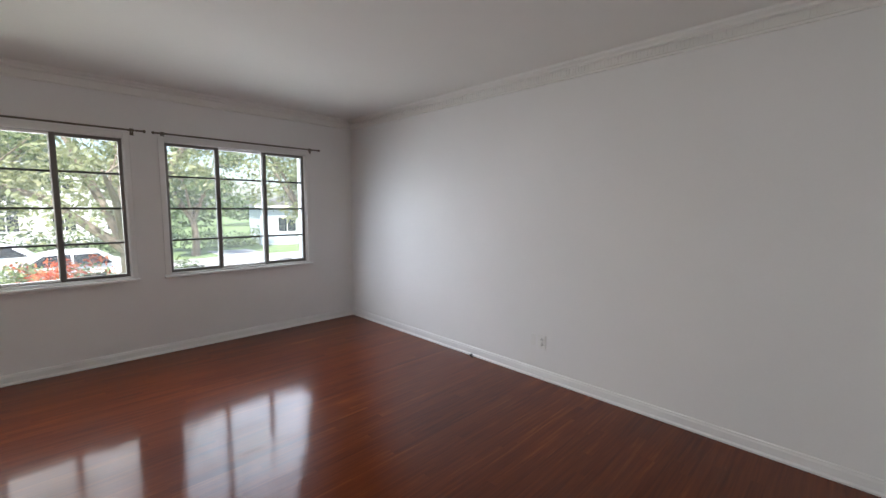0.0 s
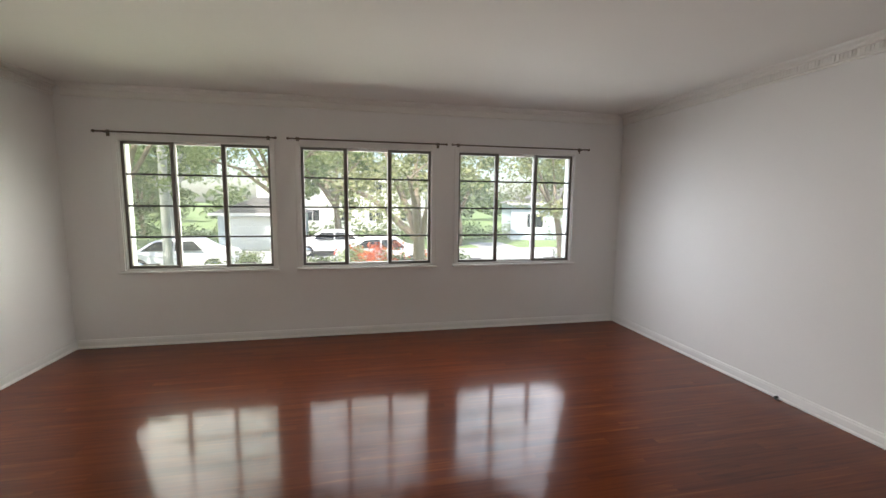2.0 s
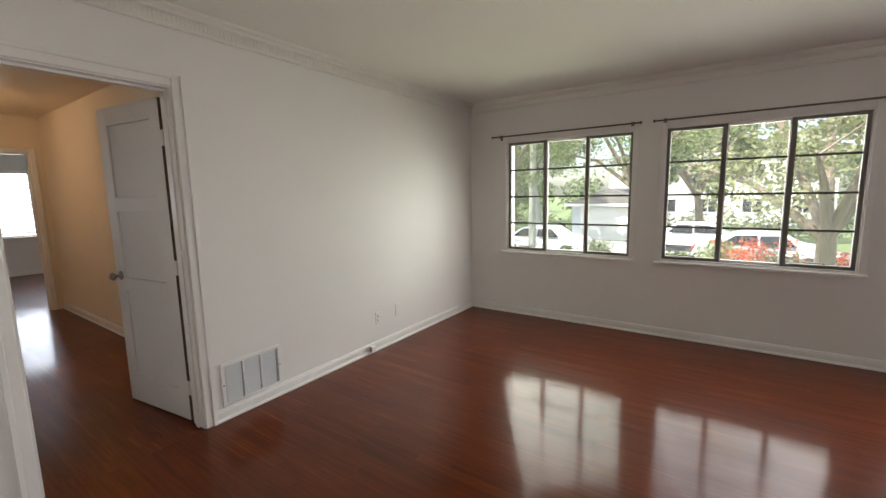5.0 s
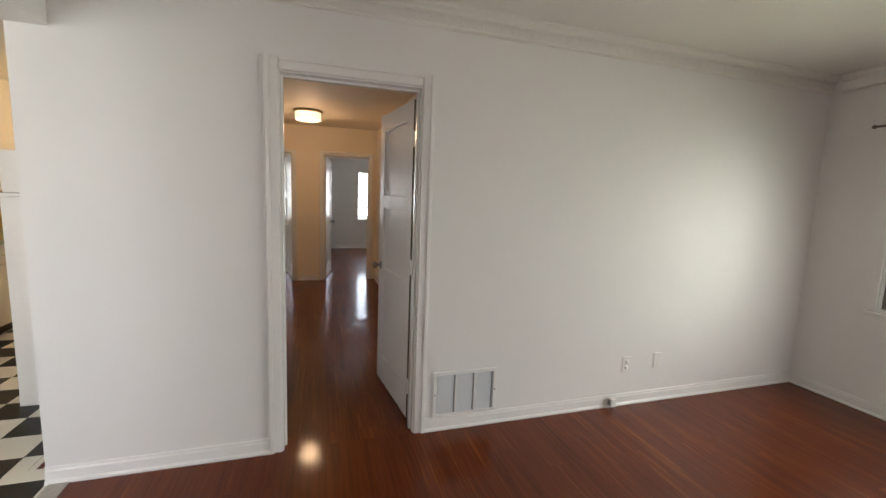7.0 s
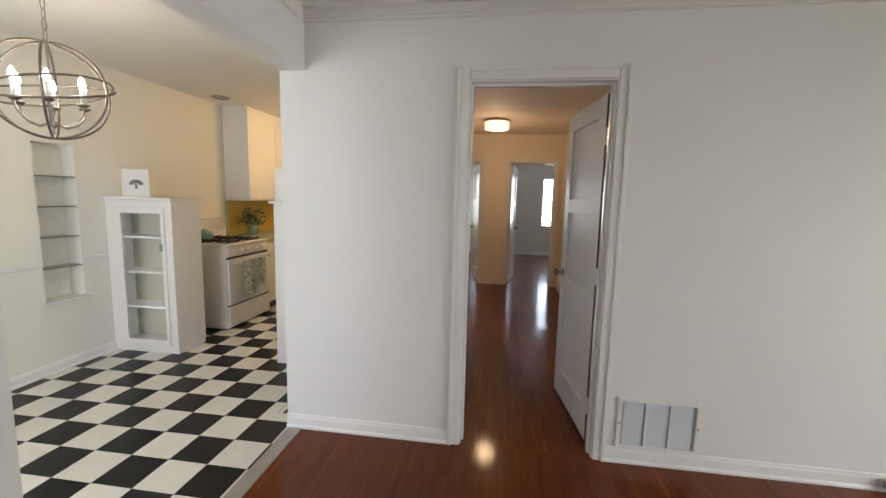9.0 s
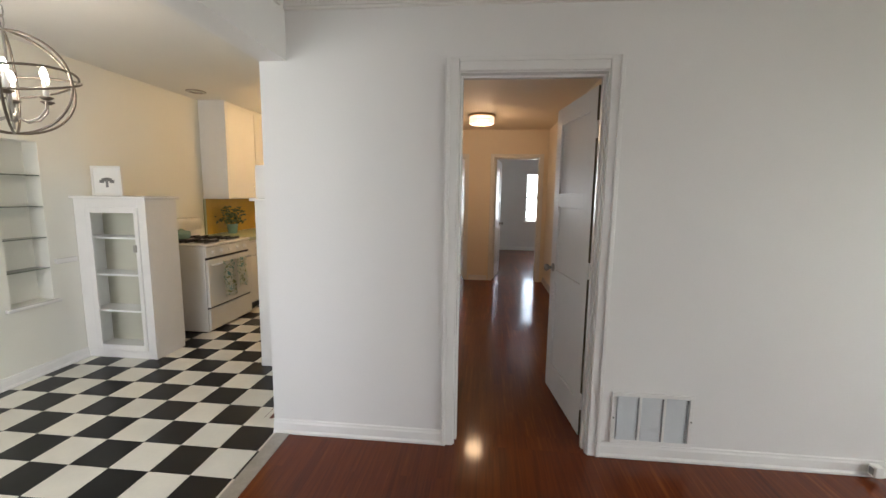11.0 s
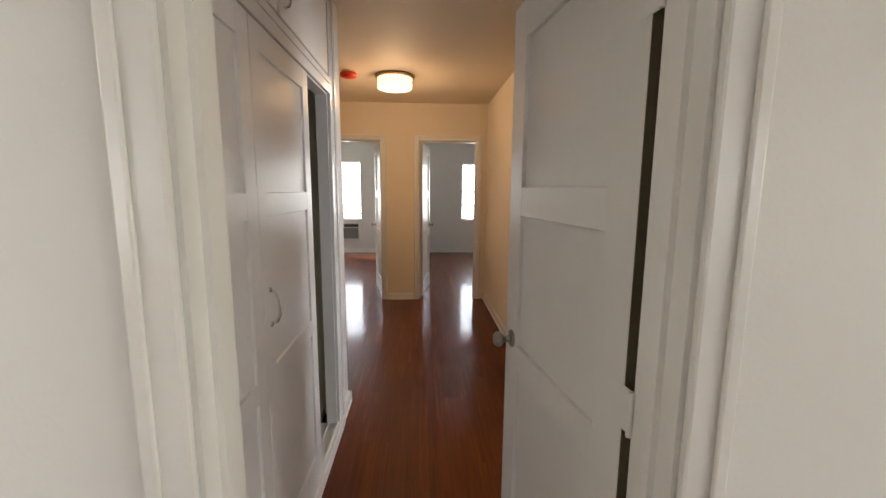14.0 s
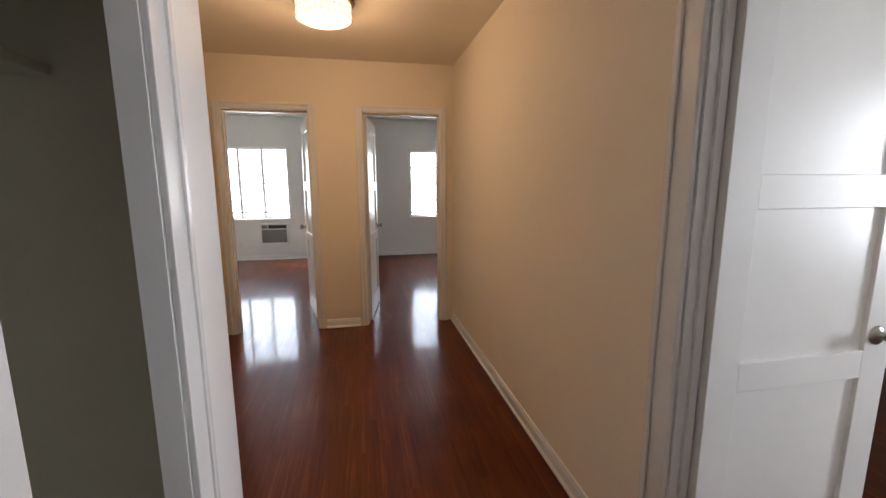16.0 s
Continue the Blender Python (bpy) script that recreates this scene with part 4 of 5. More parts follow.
def display_cabinet(x0, x1, knob_right, label):
    """White built-in cabinet with one glazed door that looks along +y."""
    y0, y1, h = -4.02, -3.68, 1.365
    ob = thing("display_cabinet", ((x0 + x1) / 2, (y0 + y1) / 2, 0), label, "cabinet", group="divider cabinets")
    w, d = (x1 - x0) / 2, (y1 - y0) / 2
    part("side_panel", boxes((-w, -w + 0.02, -d, d - 0.022, 0.06, h), bevel=0.001), M_TRIM, ob)
    part("side_panel", boxes((w - 0.02, w, -d, d - 0.022, 0.06, h), bevel=0.001), M_TRIM, ob)
    part("bottom_panel", boxes((-w + 0.02, w - 0.02, -d + 0.012, d - 0.022, 0.06, 0.08)), M_TRIM, ob)
    part("inner_top", boxes((-w + 0.02, w - 0.02, -d + 0.012, d - 0.022, h - 0.02, h)), M_TRIM, ob)
    # shares the closet colour, which has shade painted in
    part("back_panel", boxes((-w + 0.021, w - 0.021, -d, -d + 0.11, 0.0805, h - 0.0205)), M_CLOSET_SHADE, ob, "back panel in the closet's shaded drab colour")
    part("plinth", boxes((-w + 0.001, w + 0.006, -d + 0.005, d - 0.004, 0.0, 0.06), bevel=0.004), M_TRIM, ob)
    part("face_frame", boxes((-w, -w + 0.07, d - 0.022, d, 0.061, h), (w - 0.12, w, d - 0.022, d, 0.061, h), (-w + 0.07, w - 0.12, d - 0.022, d, 0.061, 0.085), (-w + 0.07, w - 0.12, d - 0.022, d, h - 0.075, h), bevel=0.002), M_TRIM, ob)
    part("top", boxes((-w - 0.02, w + 0.03, -d - 0.02, d + 0.03, h, h + 0.022), bevel=0.005), M_TRIM, ob)
    a, b, z0, z1 = -w + 0.065, w - 0.115, 0.08, h - 0.07
    door_part = part("cabinet_door", boxes((a, a + 0.032, d, d + 0.018, z0, z1), (b - 0.045, b, d, d + 0.018, z0, z1), (a + 0.032, b - 0.045, d, d + 0.0175, z0, z0 + 0.045), (a + 0.032, b - 0.045, d, d + 0.0175, z1 - 0.045, z1), bevel=0.003), M_TRIM, ob)
    part("glass", boxes((a + 0.028, b - 0.041, d + 0.006, d + 0.009, z0 + 0.041, z1 - 0.041)), M_GLASSB, door_part).visible_shadow = False
    kx = b - 0.03 if knob_right else a + 0.03
    part("latch", boxes((kx - 0.012, kx + 0.012, d + 0.018, d + 0.034, 0.93, 0.99), bevel=0.004), M_NICKEL, door_part, "small nickel latch")
    for k in range(1, 4):
        part("shelf", boxes((-w + 0.021, w - 0.021, -d + 0.111, d - 0.03, 0.085 + k * 0.315, 0.10 + k * 0.315)), M_TRIM, ob)
    return ob


display_cabinet(2.235, XK - 0.002, False, "white built-in cabinet with an empty glazed door")
display_cabinet(0.72, 1.295, True, "matching white built-in cabinet against the closet wall")
pic = thing("framed_picture", (2.70, -3.83, 1.388), "small white-framed print leaning on the cabinet top", "picture")
part("frame", boxes((-0.14, -0.122, -0.01, 0.01, 0, 0.25), (0.122, 0.14, -0.01, 0.01, 0, 0.25), (-0.122, 0.122, -0.01, 0.01, 0, 0.018), (-0.122, 0.122, -0.01, 0.01, 0.232, 0.25), bevel=0.002), M_PLATE, pic)
part("print", boxes((-0.122, 0.122, -0.004, 0.002, 0.018, 0.232)), M_BLIND, pic, "pale print")
motif = bmesh.new()
for k in range(5):
    t = radians(30 + 30 * k)
    box(motif, 0.055 * math.cos(t) - 0.022, 0.055 * math.cos(t) + 0.022, 0.002, 0.0032, 0.10 + 0.04 * math.sin(t) - 0.013, 0.10 + 0.04 * math.sin(t) + 0.013)
box(motif, -0.012, 0.012, 0.002, 0.003, 0.07, 0.125)
part("motif", motif, M_GREYP, pic, "grey tree-like motif")
easel = thing("standing_card", (1.235, -3.74, 1.388), "pale grey framed card standing on the cabinet", "picture")
part("card", boxes((-0.07, 0.075, -0.008, 0.008, 0, 0.26), bevel=0.002), M_PLATE, easel)

# ---- kitchen ----
stove = thing("gas_stove", (2.22, -4.36, 0), "white enamel gas stove with an oven door", "stove")
part("body", boxes((0.025, 0.655, -0.76, 0, 0.012, 0.885), bevel=0.006), M_ENAMEL, stove)
part("toe_space", boxes((0.06, 0.63, -0.75, -0.01, 0.0, 0.012)), M_BLACKP, stove)
part("cooktop", boxes((-0.005, 0.655, -0.765, 0.004, 0.885, 0.912), bevel=0.008), M_ENAMEL, stove)
part("control_panel", boxes((0.004, 0.024, -0.755, -0.005, 0.775, 0.878), bevel=0.004), M_ENAMEL, stove)
for k in range(5):
    part("knob", lathe([(0, 0), (0.022, 0), (0.020, 0.014), (0.008, 0.022), (0, 0.022)], 16, "-X", (0.004, -0.10 - 0.14 * k, 0.826)), M_PLATE, stove)
oven = part("oven_door", boxes((-0.006, 0.022, -0.752, -0.008, 0.265, 0.752), bevel=0.006), M_ENAMEL, stove)
for z0, z1 in ((0.752, 0.772), (0.248, 0.265)):
    part("oven_seam", boxes((0.018, 0.0245, -0.756, -0.004, z0, z1)), M_BLACKP, stove, "black seam beside the oven door")
part("drawer", boxes((0.0, 0.022, -0.752, -0.008, 0.03, 0.247), bevel=0.006), M_ENAMEL, stove)
part("oven_rail", tube([(-0.006, -0.06, 0.70), (-0.045, -0.065, 0.70), (-0.048, -0.38, 0.70), (-0.045, -0.695, 0.70), (-0.006, -0.70, 0.70)], 0.009), M_ENAMEL, oven, "white oven rail")
guard = bmesh.new()
guard_prof = [(0.59, 0.912), (0.59, 1.00), (0.582, 1.05), (0.578, 1.085), (0.584, 1.115), (0.602, 1.132), (0.628, 1.136), (0.655, 1.128), (0.655, 0.912)]
guard_ends = [[guard.verts.new((x, y, z)) for x, z in guard_prof] for y in (-0.755, -0.005)]
for k in range(len(guard_prof)):
    n = (k + 1) % len(guard_prof)
    guard.faces.new((guard_ends[0][k], guard_ends[0][n], guard_ends[1][n], guard_ends[1][k])).smooth = 1 <= k <= 6
guard.faces.new(guard_ends[0]), guard.faces.new(guard_ends[1])
bmesh.ops.recalc_face_normals(guard, faces=guard.faces)
part("backguard", guard, M_ENAMEL, stove, "white enamel backguard with a rolled top")
part("clock", boxes((0.576, 0.589, -0.45, -0.31, 0.975, 1.015)), M_BLACKP, stove, "dark clock window")
for bx in (0.18, 0.45):
    for by in (-0.20, -0.56):
        part("burner", lathe([(0, 0.912), (0.075, 0.912), (0.07, 0.92), (0.03, 0.924), (0, 0.924)], 20, "Z", (bx, by, 0)), M_BLACKP, stove, "black gas burner")
        g = boxes((bx - 0.11, bx + 0.11, by - 0.005, by + 0.005, 0.926, 0.936), (bx - 0.005, bx + 0.005, by - 0.11, by + 0.11, 0.9265, 0.9355))
        for s in (-1, 1):
            box(g, bx + s * 0.105 - 0.005, bx + s * 0.105 + 0.005, by - 0.11, by + 0.11, 0.912, 0.934)
        part("grate", g, M_BLACKP, stove, "black iron grate")
kettle = thing("pot", (2.66, -4.60, 0.936), "small pale green enamel pot on the stove", "pot")
part("body", lathe([(0, 0), (0.068, 0), (0.082, 0.02), (0.085, 0.055), (0.080, 0.07), (0, 0.07)], 28), M_TEAL, kettle)
part("lid", lathe([(0.081, 0.071), (0.078, 0.078), (0.03, 0.090), (0.012, 0.092), (0.015, 0.106), (0, 0.109)], 28), M_TEAL, kettle)
part("handle", tube([(0, 0.080, 0.055), (0, 0.112, 0.058), (0, 0.112, 0.042), (0, 0.082, 0.038)], 0.006), M_BLACKP, kettle)

towel_rng = random.Random(5)
for k, (ty, tw, tl) in enumerate(((-0.25, 0.19, 0.38), (-0.47, 0.20, 0.32))):
    tw_ob = thing("dish_towel", (2.168, -4.36 + ty, 0.71), "white dish towel with teal and olive leaf print", "towel", group="dish towels")
    bm = bmesh.new()
    nu, nv = 14, 16
    grid = []
    for j in range(nv + 1):
        row = []
        for i in range(nu + 1):
            u, v = i / nu, j / nv
            y = -tw / 2 + tw * u + 0.012 * math.sin(5 * v + k) * v
            x = -0.016 - 0.012 * v + 0.012 * math.sin(9 * u + 2 * k) * (0.3 + v)
            z = 0.012 - tl * v - 0.015 * math.sin(6 * u + k) * v
            row.append(bm.verts.new((x, y, z)))
        grid.append(row)
    for j in range(nv):
        for i in range(nu):
            f = bm.faces.new((grid[j][i], grid[j][i + 1], grid[j + 1][i + 1], grid[j + 1][i]))
            f.smooth = True
    r = bmesh.ops.solidify(bm, geom=bm.faces[:], thickness=0.003)
    mt, nt, b = material("leaf_print_cloth_%d" % k, 0.9)
    geo = nt.nodes.new("ShaderNodeNewGeometry")
    vor = node(nt, "ShaderNodeTexNoise", Scale=22.0, Detail=2.0, Distortion=1.2)
    nt.links.new(geo.outputs["Position"], vor.inputs["Vector"])
    rp = nt.nodes.new("ShaderNodeValToRGB")
    el = rp.color_ramp.elements
    el[0].position, el[0].color = 0.36, (0.22, 0.46, 0.42, 1)
    el[1].position, el[1].color = 0.64, (0.38, 0.44, 0.24, 1)
    for pos, col in ((0.43, (0.80, 0.82, 0.76, 1)), (0.57, (0.80, 0.80, 0.72, 1))):
        q = rp.color_ramp.elements.new(pos)
        q.color = col
    nt.links.new(vor.outputs[0], rp.inputs[0])
    nt.links.new(rp.outputs[0], b.inputs["Base Color"])
    part("cloth", bm, mt, tw_ob)

base = thing("kitchen_base_cabinet", (2.27, -6.5, 0), "white kitchen base cabinet with drawers under a tiled counter", "cabinet")
part("body", boxes((0.02, 0.606, 0, 1.365, 0.09, 0.86)), M_TRIM, base)
part("plinth", boxes((0.07, 0.60, 0.001, 1.364, 0, 0.09)), M_BLACKP, base)
for k in range(3):
    y0 = 0.02 + k * 0.447
    part("drawer_front", boxes((0.0, 0.02, y0, y0 + 0.43, 0.68, 0.84), bevel=0.004), M_TRIM, base)
    d = part("cabinet_door", boxes((0.0, 0.02, y0, y0 + 0.43, 0.11, 0.665), bevel=0.004), M_TRIM, base)
    part("handle", tube([(0, y0 + 0.17, 0.76), (-0.025, y0 + 0.18, 0.76), (-0.025, y0 + 0.25, 0.76), (0, y0 + 0.26, 0.76)], 0.004), M_CHROME, base)
counter = solid("tiled_counter", boxes((2.245, XK - 0.002, -6.498, -5.135, 0.862, 0.905), bevel=0.006), M_GREENT, "pale green tiled kitchen counter", "counter")
back = setting("backsplash", boxes((XK - 0.006, XK - 0.001, -6.498, -5.30, 0.906, 1.345)), M_YELLOW, "yellow ceramic tile backsplash", "backsplash")
for i in range(11):
    for j in range(4):
        w = 0.1093
        ob = part("wall_tile", boxes((XK - 0.011, XK - 0.0065, -5.304 - (i + 1) * 0.1085, -5.304 - (i + 1) * 0.1085 + w - 0.002, 0.907 + j * 0.1095, 0.907 + j * 0.1095 + 0.1075), bevel=0.0015), M_YELLOW, back)
setting("backsplash_edge", boxes((XK - 0.013, XK - 0.001, -5.302, -5.265, 0.906, 1.345), bevel=0.003), M_GREENT, "pale green tile edging", "tile edging")
upper = thing("kitchen_wall_cabinet", (2.55, -5.28, 1.35), "white kitchen wall cabinet reaching the ceiling", "cabinet")
part("body", boxes((0.02, 0.328, -1.218, 0, 0.0, 1.149)), M_TRIM, upper)
for k in range(2):
    y1 = -0.035 - k * 0.592
    d = part("cabinet_door", boxes((0.0, 0.019, y1 - 0.582, y1, 0.012, 1.10), bevel=0.004), M_TRIM, upper)
    part("handle", tube([(0, y1 - 0.50, 0.10), (-0.02, y1 - 0.50, 0.11), (-0.024, y1 - 0.50, 0.14), (-0.02, y1 - 0.50, 0.17), (0, y1 - 0.50, 0.18)], 0.004), M_CHROME, d)
part("face_edge", boxes((0.0, 0.0195, -0.033, -0.001, 0.0, 1.149)), M_TRIM, upper)
can = thing("recessed_lamp", (2.60, -4.88, 2.5), "unlit round recessed ceiling lamp with a metal trim ring", "ceiling lamp")
part("trim_ring", lathe([(0.065, -0.0005), (0.10, -0.0005), (0.098, -0.008), (0.068, -0.012), (0.065, -0.0005)], 28), M_NICKEL, can)
part("lens", lathe([(0, -0.003), (0.064, -0.003), (0.062, -0.006), (0, -0.008)], 24), M_CHROME, can, "bright reflector")
plant = thing("potted_plant", (2.72, -5.58, 0.905), "dark leafy plant in a small grey-green pot on the counter", "plant")
part("pot", lathe([(0, 0), (0.05, 0), (0.066, 0.11), (0.070, 0.118), (0.060, 0.118), (0.056, 0.10), (0, 0.10)], 20), M_TEAL, plant)
prng = random.Random(8)
lv, lf = [], []
for k in range(150):
    t, ph, r = prng.uniform(0, 6.28), prng.uniform(0.05, 1.35), prng.uniform(0.07, 0.21)
    c = Vector((r * math.cos(t) * math.cos(ph), r * math.sin(t) * math.cos(ph), 0.13 + r * math.sin(ph) * 1.1))
    u = Vector((prng.uniform(-1, 1), prng.uniform(-1, 1), prng.uniform(-0.5, 1))).normalized()
    w = u.orthogonal().normalized()
    s = prng.uniform(0.018, 0.036)
    n = len(lv)
    lv += [tuple(c - u * s), tuple(c + w * s * 0.5), tuple(c + u * s), tuple(c - w * s * 0.5)]
    lf.append((n, n + 1, n + 2, n + 3))
fm = bpy.data.meshes.new("foliage")
fm.from_pydata(lv, [], lf)
fm.materials.append(M_LEAF2)
fo = new("foliage", fm)
fo.parent = plant
stems = bmesh.new()
for k in range(9):
    t = k * 0.7
    rod(stems, (0.01 * math.cos(t), 0.01 * math.sin(t), 0.10), (0.07 * math.cos(t), 0.07 * math.sin(t), 0.22), 0.002, 5)
part("stems", stems, M_LEAF2, plant)

# ---- outdoors ----
GZ = -1.7
setting("ground", boxes((-400, -4.65, -300, 300, GZ - 0.5, GZ), (-4.65, 300, -300, -11.8, GZ - 0.5, GZ), (-4.65, 300, 3.3, 300, GZ - 0.5, GZ), (3.2, 300, -11.8, 3.3, GZ - 0.5, GZ)), M_GRASS, "mown green lawn and garden ground", "lawn")
setting("road", boxes((-25.5, -18.5, -120, 120, GZ + 0.004, GZ + 0.02)), M_ROAD, "sunlit pale concrete street", "road")
for k, x in enumerate((-18.5, -25.65)):
    setting("kerb_%d" % (k + 1), boxes((x, x + 0.15, -120, 120, GZ + 0.004, GZ + 0.15), bevel=0.02), M_CONC, "pale concrete kerb", "kerb")
setting("pavement", boxes((-17.6, -16.2, -120, 120, GZ + 0.004, GZ + 0.04)), M_CONC, "pale concrete pavement", "pavement")
setting("driveway", boxes((-16.2, -6.5, 3.4, 5.6, GZ + 0.004, GZ + 0.035), (-30.5, -25.7, 8.2, 10.8, GZ + 0.004, GZ + 0.03)), M_CONC, "pale concrete drive", "driveway")


def leaves(name, clumps, count, size, seed, mat, parent):
    """Many small pointed leaves scattered in ellipsoid clumps (centre, radii)."""
    rng = np.random.default_rng(seed)
    v, f = [], []
    for c, r in clumps:
        n = count
        d = rng.normal(size=(n, 3))
        d /= np.linalg.norm(d, axis=1)[:, None]
        p = np.array(c) + d * (rng.random((n, 1)) ** 0.45) * np.array(r)
        u = rng.normal(size=(n, 3)) * (1, 1, 0.6) + (0, 0, -0.35)
        u /= np.linalg.norm(u, axis=1)[:, None]
        w = np.cross(u, rng.normal(size=(n, 3)))
        w /= np.linalg.norm(w, axis=1)[:, None]
        s = size * (0.6 + 0.8 * rng.random((n, 1)))
        quad = np.stack([p - u * s, p + w * s * 0.42, p + u * s, p - w * s * 0.42], 1)
        base = len(v)
        v += quad.reshape(-1, 3).tolist()
        f += [(base + 4 * k, base + 4 * k + 1, base + 4 * k + 2, base + 4 * k + 3) for k in range(n)]
    me = bpy.data.meshes.new(name)
    me.from_pydata(v, [], f)
    me.materials.append(mat)
    ob = new(name, me)
    ob.parent = parent
    return ob


def tree(at, height, spread, seed, mat, label, trunk=0.2, low=0.35, lean=0.0, clumps=34, count=170, leaf=0.11, bark=None):
    rng = random.Random(seed)
    ob = thing("tree", at, label, "tree", group="garden trees")
    fork = height * low
    bm = bmesh.new()
    spine = [(lean * t * t * 2 + 0.06 * math.sin(5 * t + seed), 0.08 * math.sin(4 * t), fork * t) for t in (0, 0.25, 0.5, 0.75, 1.0)]
    for a, b, ra, rb in zip(spine, spine[1:], (1.25, 1.0, 0.9, 0.8), (1.0, 0.9, 0.8, 0.72)):
        rod(bm, a, b, trunk * ra, 12, trunk * rb)
    part("trunk", bm, bark or M_BARK, ob)
    groups = []
    top = Vector(spine[-1])
    for k in range(7):
        t = 2 * math.pi * k / 7 + rng.random()
        reach = spread * (0.45 + 0.45 * rng.random())
        end = top + Vector((reach * math.cos(t), reach * math.sin(t), (height - fork) * (0.25 + 0.6 * rng.random())))
        mid = top.lerp(end, 0.5) + Vector((0, 0, 0.25))
        limb = rod(bmesh.new(), top - Vector((0, 0, 0.1)), mid, trunk * 0.5, 8, trunk * 0.32)
        rod(limb, mid, end, trunk * 0.32, 8, trunk * 0.12)
        for j in range(3):
            q = mid.lerp(end, rng.random())
            rod(limb, q, q + Vector((rng.uniform(-1, 1), rng.uniform(-1, 1), rng.uniform(-0.2, 0.9))) * spread * 0.3, trunk * 0.12, 5, trunk * 0.04)
        part("limb", limb, bark or M_BARK, ob)
        groups += [mid, end]
    cl = []
    for k in range(clumps):
        g = rng.choice(groups)
        c = g + Vector((rng.uniform(-1, 1), rng.uniform(-1, 1), rng.uniform(-0.7, 0.8))) * spread * 0.42
        s = spread * rng.uniform(0.13, 0.30)
        cl.append((tuple(c), (s, s, s * 0.62)))
    leaves("crown", cl, count, leaf, seed, mat, ob)
    return ob


tree((-11.5, 1.5, GZ), 7.5, 3.3, 3, M_LEAFY, "spreading garden tree with yellow-green leaves and a forked trunk", 0.20, 0.30, 0.5, 40, 235, 0.062)
tree((-13.5, -2.4, GZ), 7.8, 3.2, 5, M_LEAF, "leafy green garden tree over the lawn", 0.16, 0.42, 0.0, 40, 235, 0.062)
tree((-12.8, -6.4, GZ), 8.0, 3.2, 7, M_LEAF, "leafy green garden tree beside the street", 0.17, 0.40, 0.1, 40, 235, 0.062)
tree((-11.2, 5.9, GZ), 6.8, 3.4, 9, M_LEAFY, "garden tree with sparse yellow-green leaves", 0.12, 0.42, -0.2, 42, 240, 0.062)
tree((-27.5, -11.0, GZ), 10.0, 4.6, 12, M_LEAF2, "tall pale-barked street tree with dark leaves", 0.34, 0.36, 0.5, 44, 200, 0.17, bark=M_CONC)
tree((-29.0, -1.5, GZ), 9.0, 4.2, 14, M_LEAF2, "dark leafy street tree across the road", 0.25, 0.3, 0.2, 40, 190, 0.17)
tree((-28.5, 7.0, GZ), 8.0, 3.6, 16, M_LEAF2, "dark leafy tree in front of a house", 0.22, 0.28, 0.0, 36, 180, 0.16)
tree((-28.0, -19.0, GZ), 10.5, 4.8, 18, M_LEAF2, "dark leafy street tree across the road", 0.3, 0.32, 0.2, 42, 190, 0.18)
tree((-15.0, -11.5, GZ), 8.5, 3.6, 19, M_LEAF, "leafy green garden tree beside the street", 0.2, 0.36, 0.1, 40, 230, 0.085)


for k, (x, y, h) in enumerate(((-36.5, -26.0, 9.5), (-38.0, -17.5, 10.5), (-39.5, 21.0, 10.0), (-37.0, 28.0, 10.0))):
    tree((x, y, GZ), h, 4.4, 40 + k, M_LEAF2 if k % 2 else M_LEAF, "dense broad tree across the street", 0.25, 0.16, 0.1, 46, 210, 0.15)


def bush(at, r, seed, mat, label, flowers=0):
    ob = thing("flowering_bush" if flowers else "bush", at, label, "bush", group="garden bushes")
    rng = random.Random(seed)
    stems = bmesh.new()
    for k in range(9):
        t = 0.7 * k
        rod(stems, (0.08 * math.cos(t), 0.08 * math.sin(t), 0), (r * 0.6 * math.cos(t), r * 0.6 * math.sin(t), r * 1.1), 0.02, 5, 0.008)
    part("stems", stems, M_BARK, ob)
    cl = [((rng.uniform(-0.6, 0.6) * r, rng.uniform(-0.75, 0.75) * r, r * rng.uniform(0.35, 1.25)), (r * 0.42, r * 0.42, r * 0.34)) for k in range(15)]
    leaves("foliage", cl, 230, 0.055, seed, mat, ob)
    if flowers:
        fl = [((rng.uniform(-0.2, 0.7) * r, rng.uniform(-0.7, 0.7) * r, r * rng.uniform(0.95, 1.5)), (r * 0.22, r * 0.24, r * 0.16)) for k in range(flowers)]
        leaves("blossom", fl, 90, 0.05, seed + 1, M_PETAL, ob)
    return ob


bush((-13.2, 0.45, GZ), 1.2, 21, M_LEAF, "garden bush covered in bright red blossom", 13)
bush((-13.0, 2.4, GZ), 1.15, 22, M_LEAF, "low green garden bush with a few red blossoms", 3)
bush((-14.6, -1.5, GZ), 0.95, 23, M_LEAF, "low green garden bush")
bush((-15.2, -4.2, GZ), 0.9, 24, M_LEAF, "low green garden bush")
bush((-15.0, -9.0, GZ), 1.1, 25, M_LEAF2, "low green garden bush")
bush((-15.0, 8.6, GZ), 1.1, 26, M_LEAF2, "low dark garden bush")

hedge_parent = thing("hedge", (-33, 0, GZ), "dense dark green hedge along the far side", "hedge")
hedge_rng = random.Random(31)
leaves("foliage", [((hedge_rng.uniform(-1, 1), -40 + k * 1.0, hedge_rng.uniform(0.3, 1.0)), (0.9, 1.0, 0.8)) for k in range(80)], 250, 0.12, 33, M_LEAF2, hedge_parent)

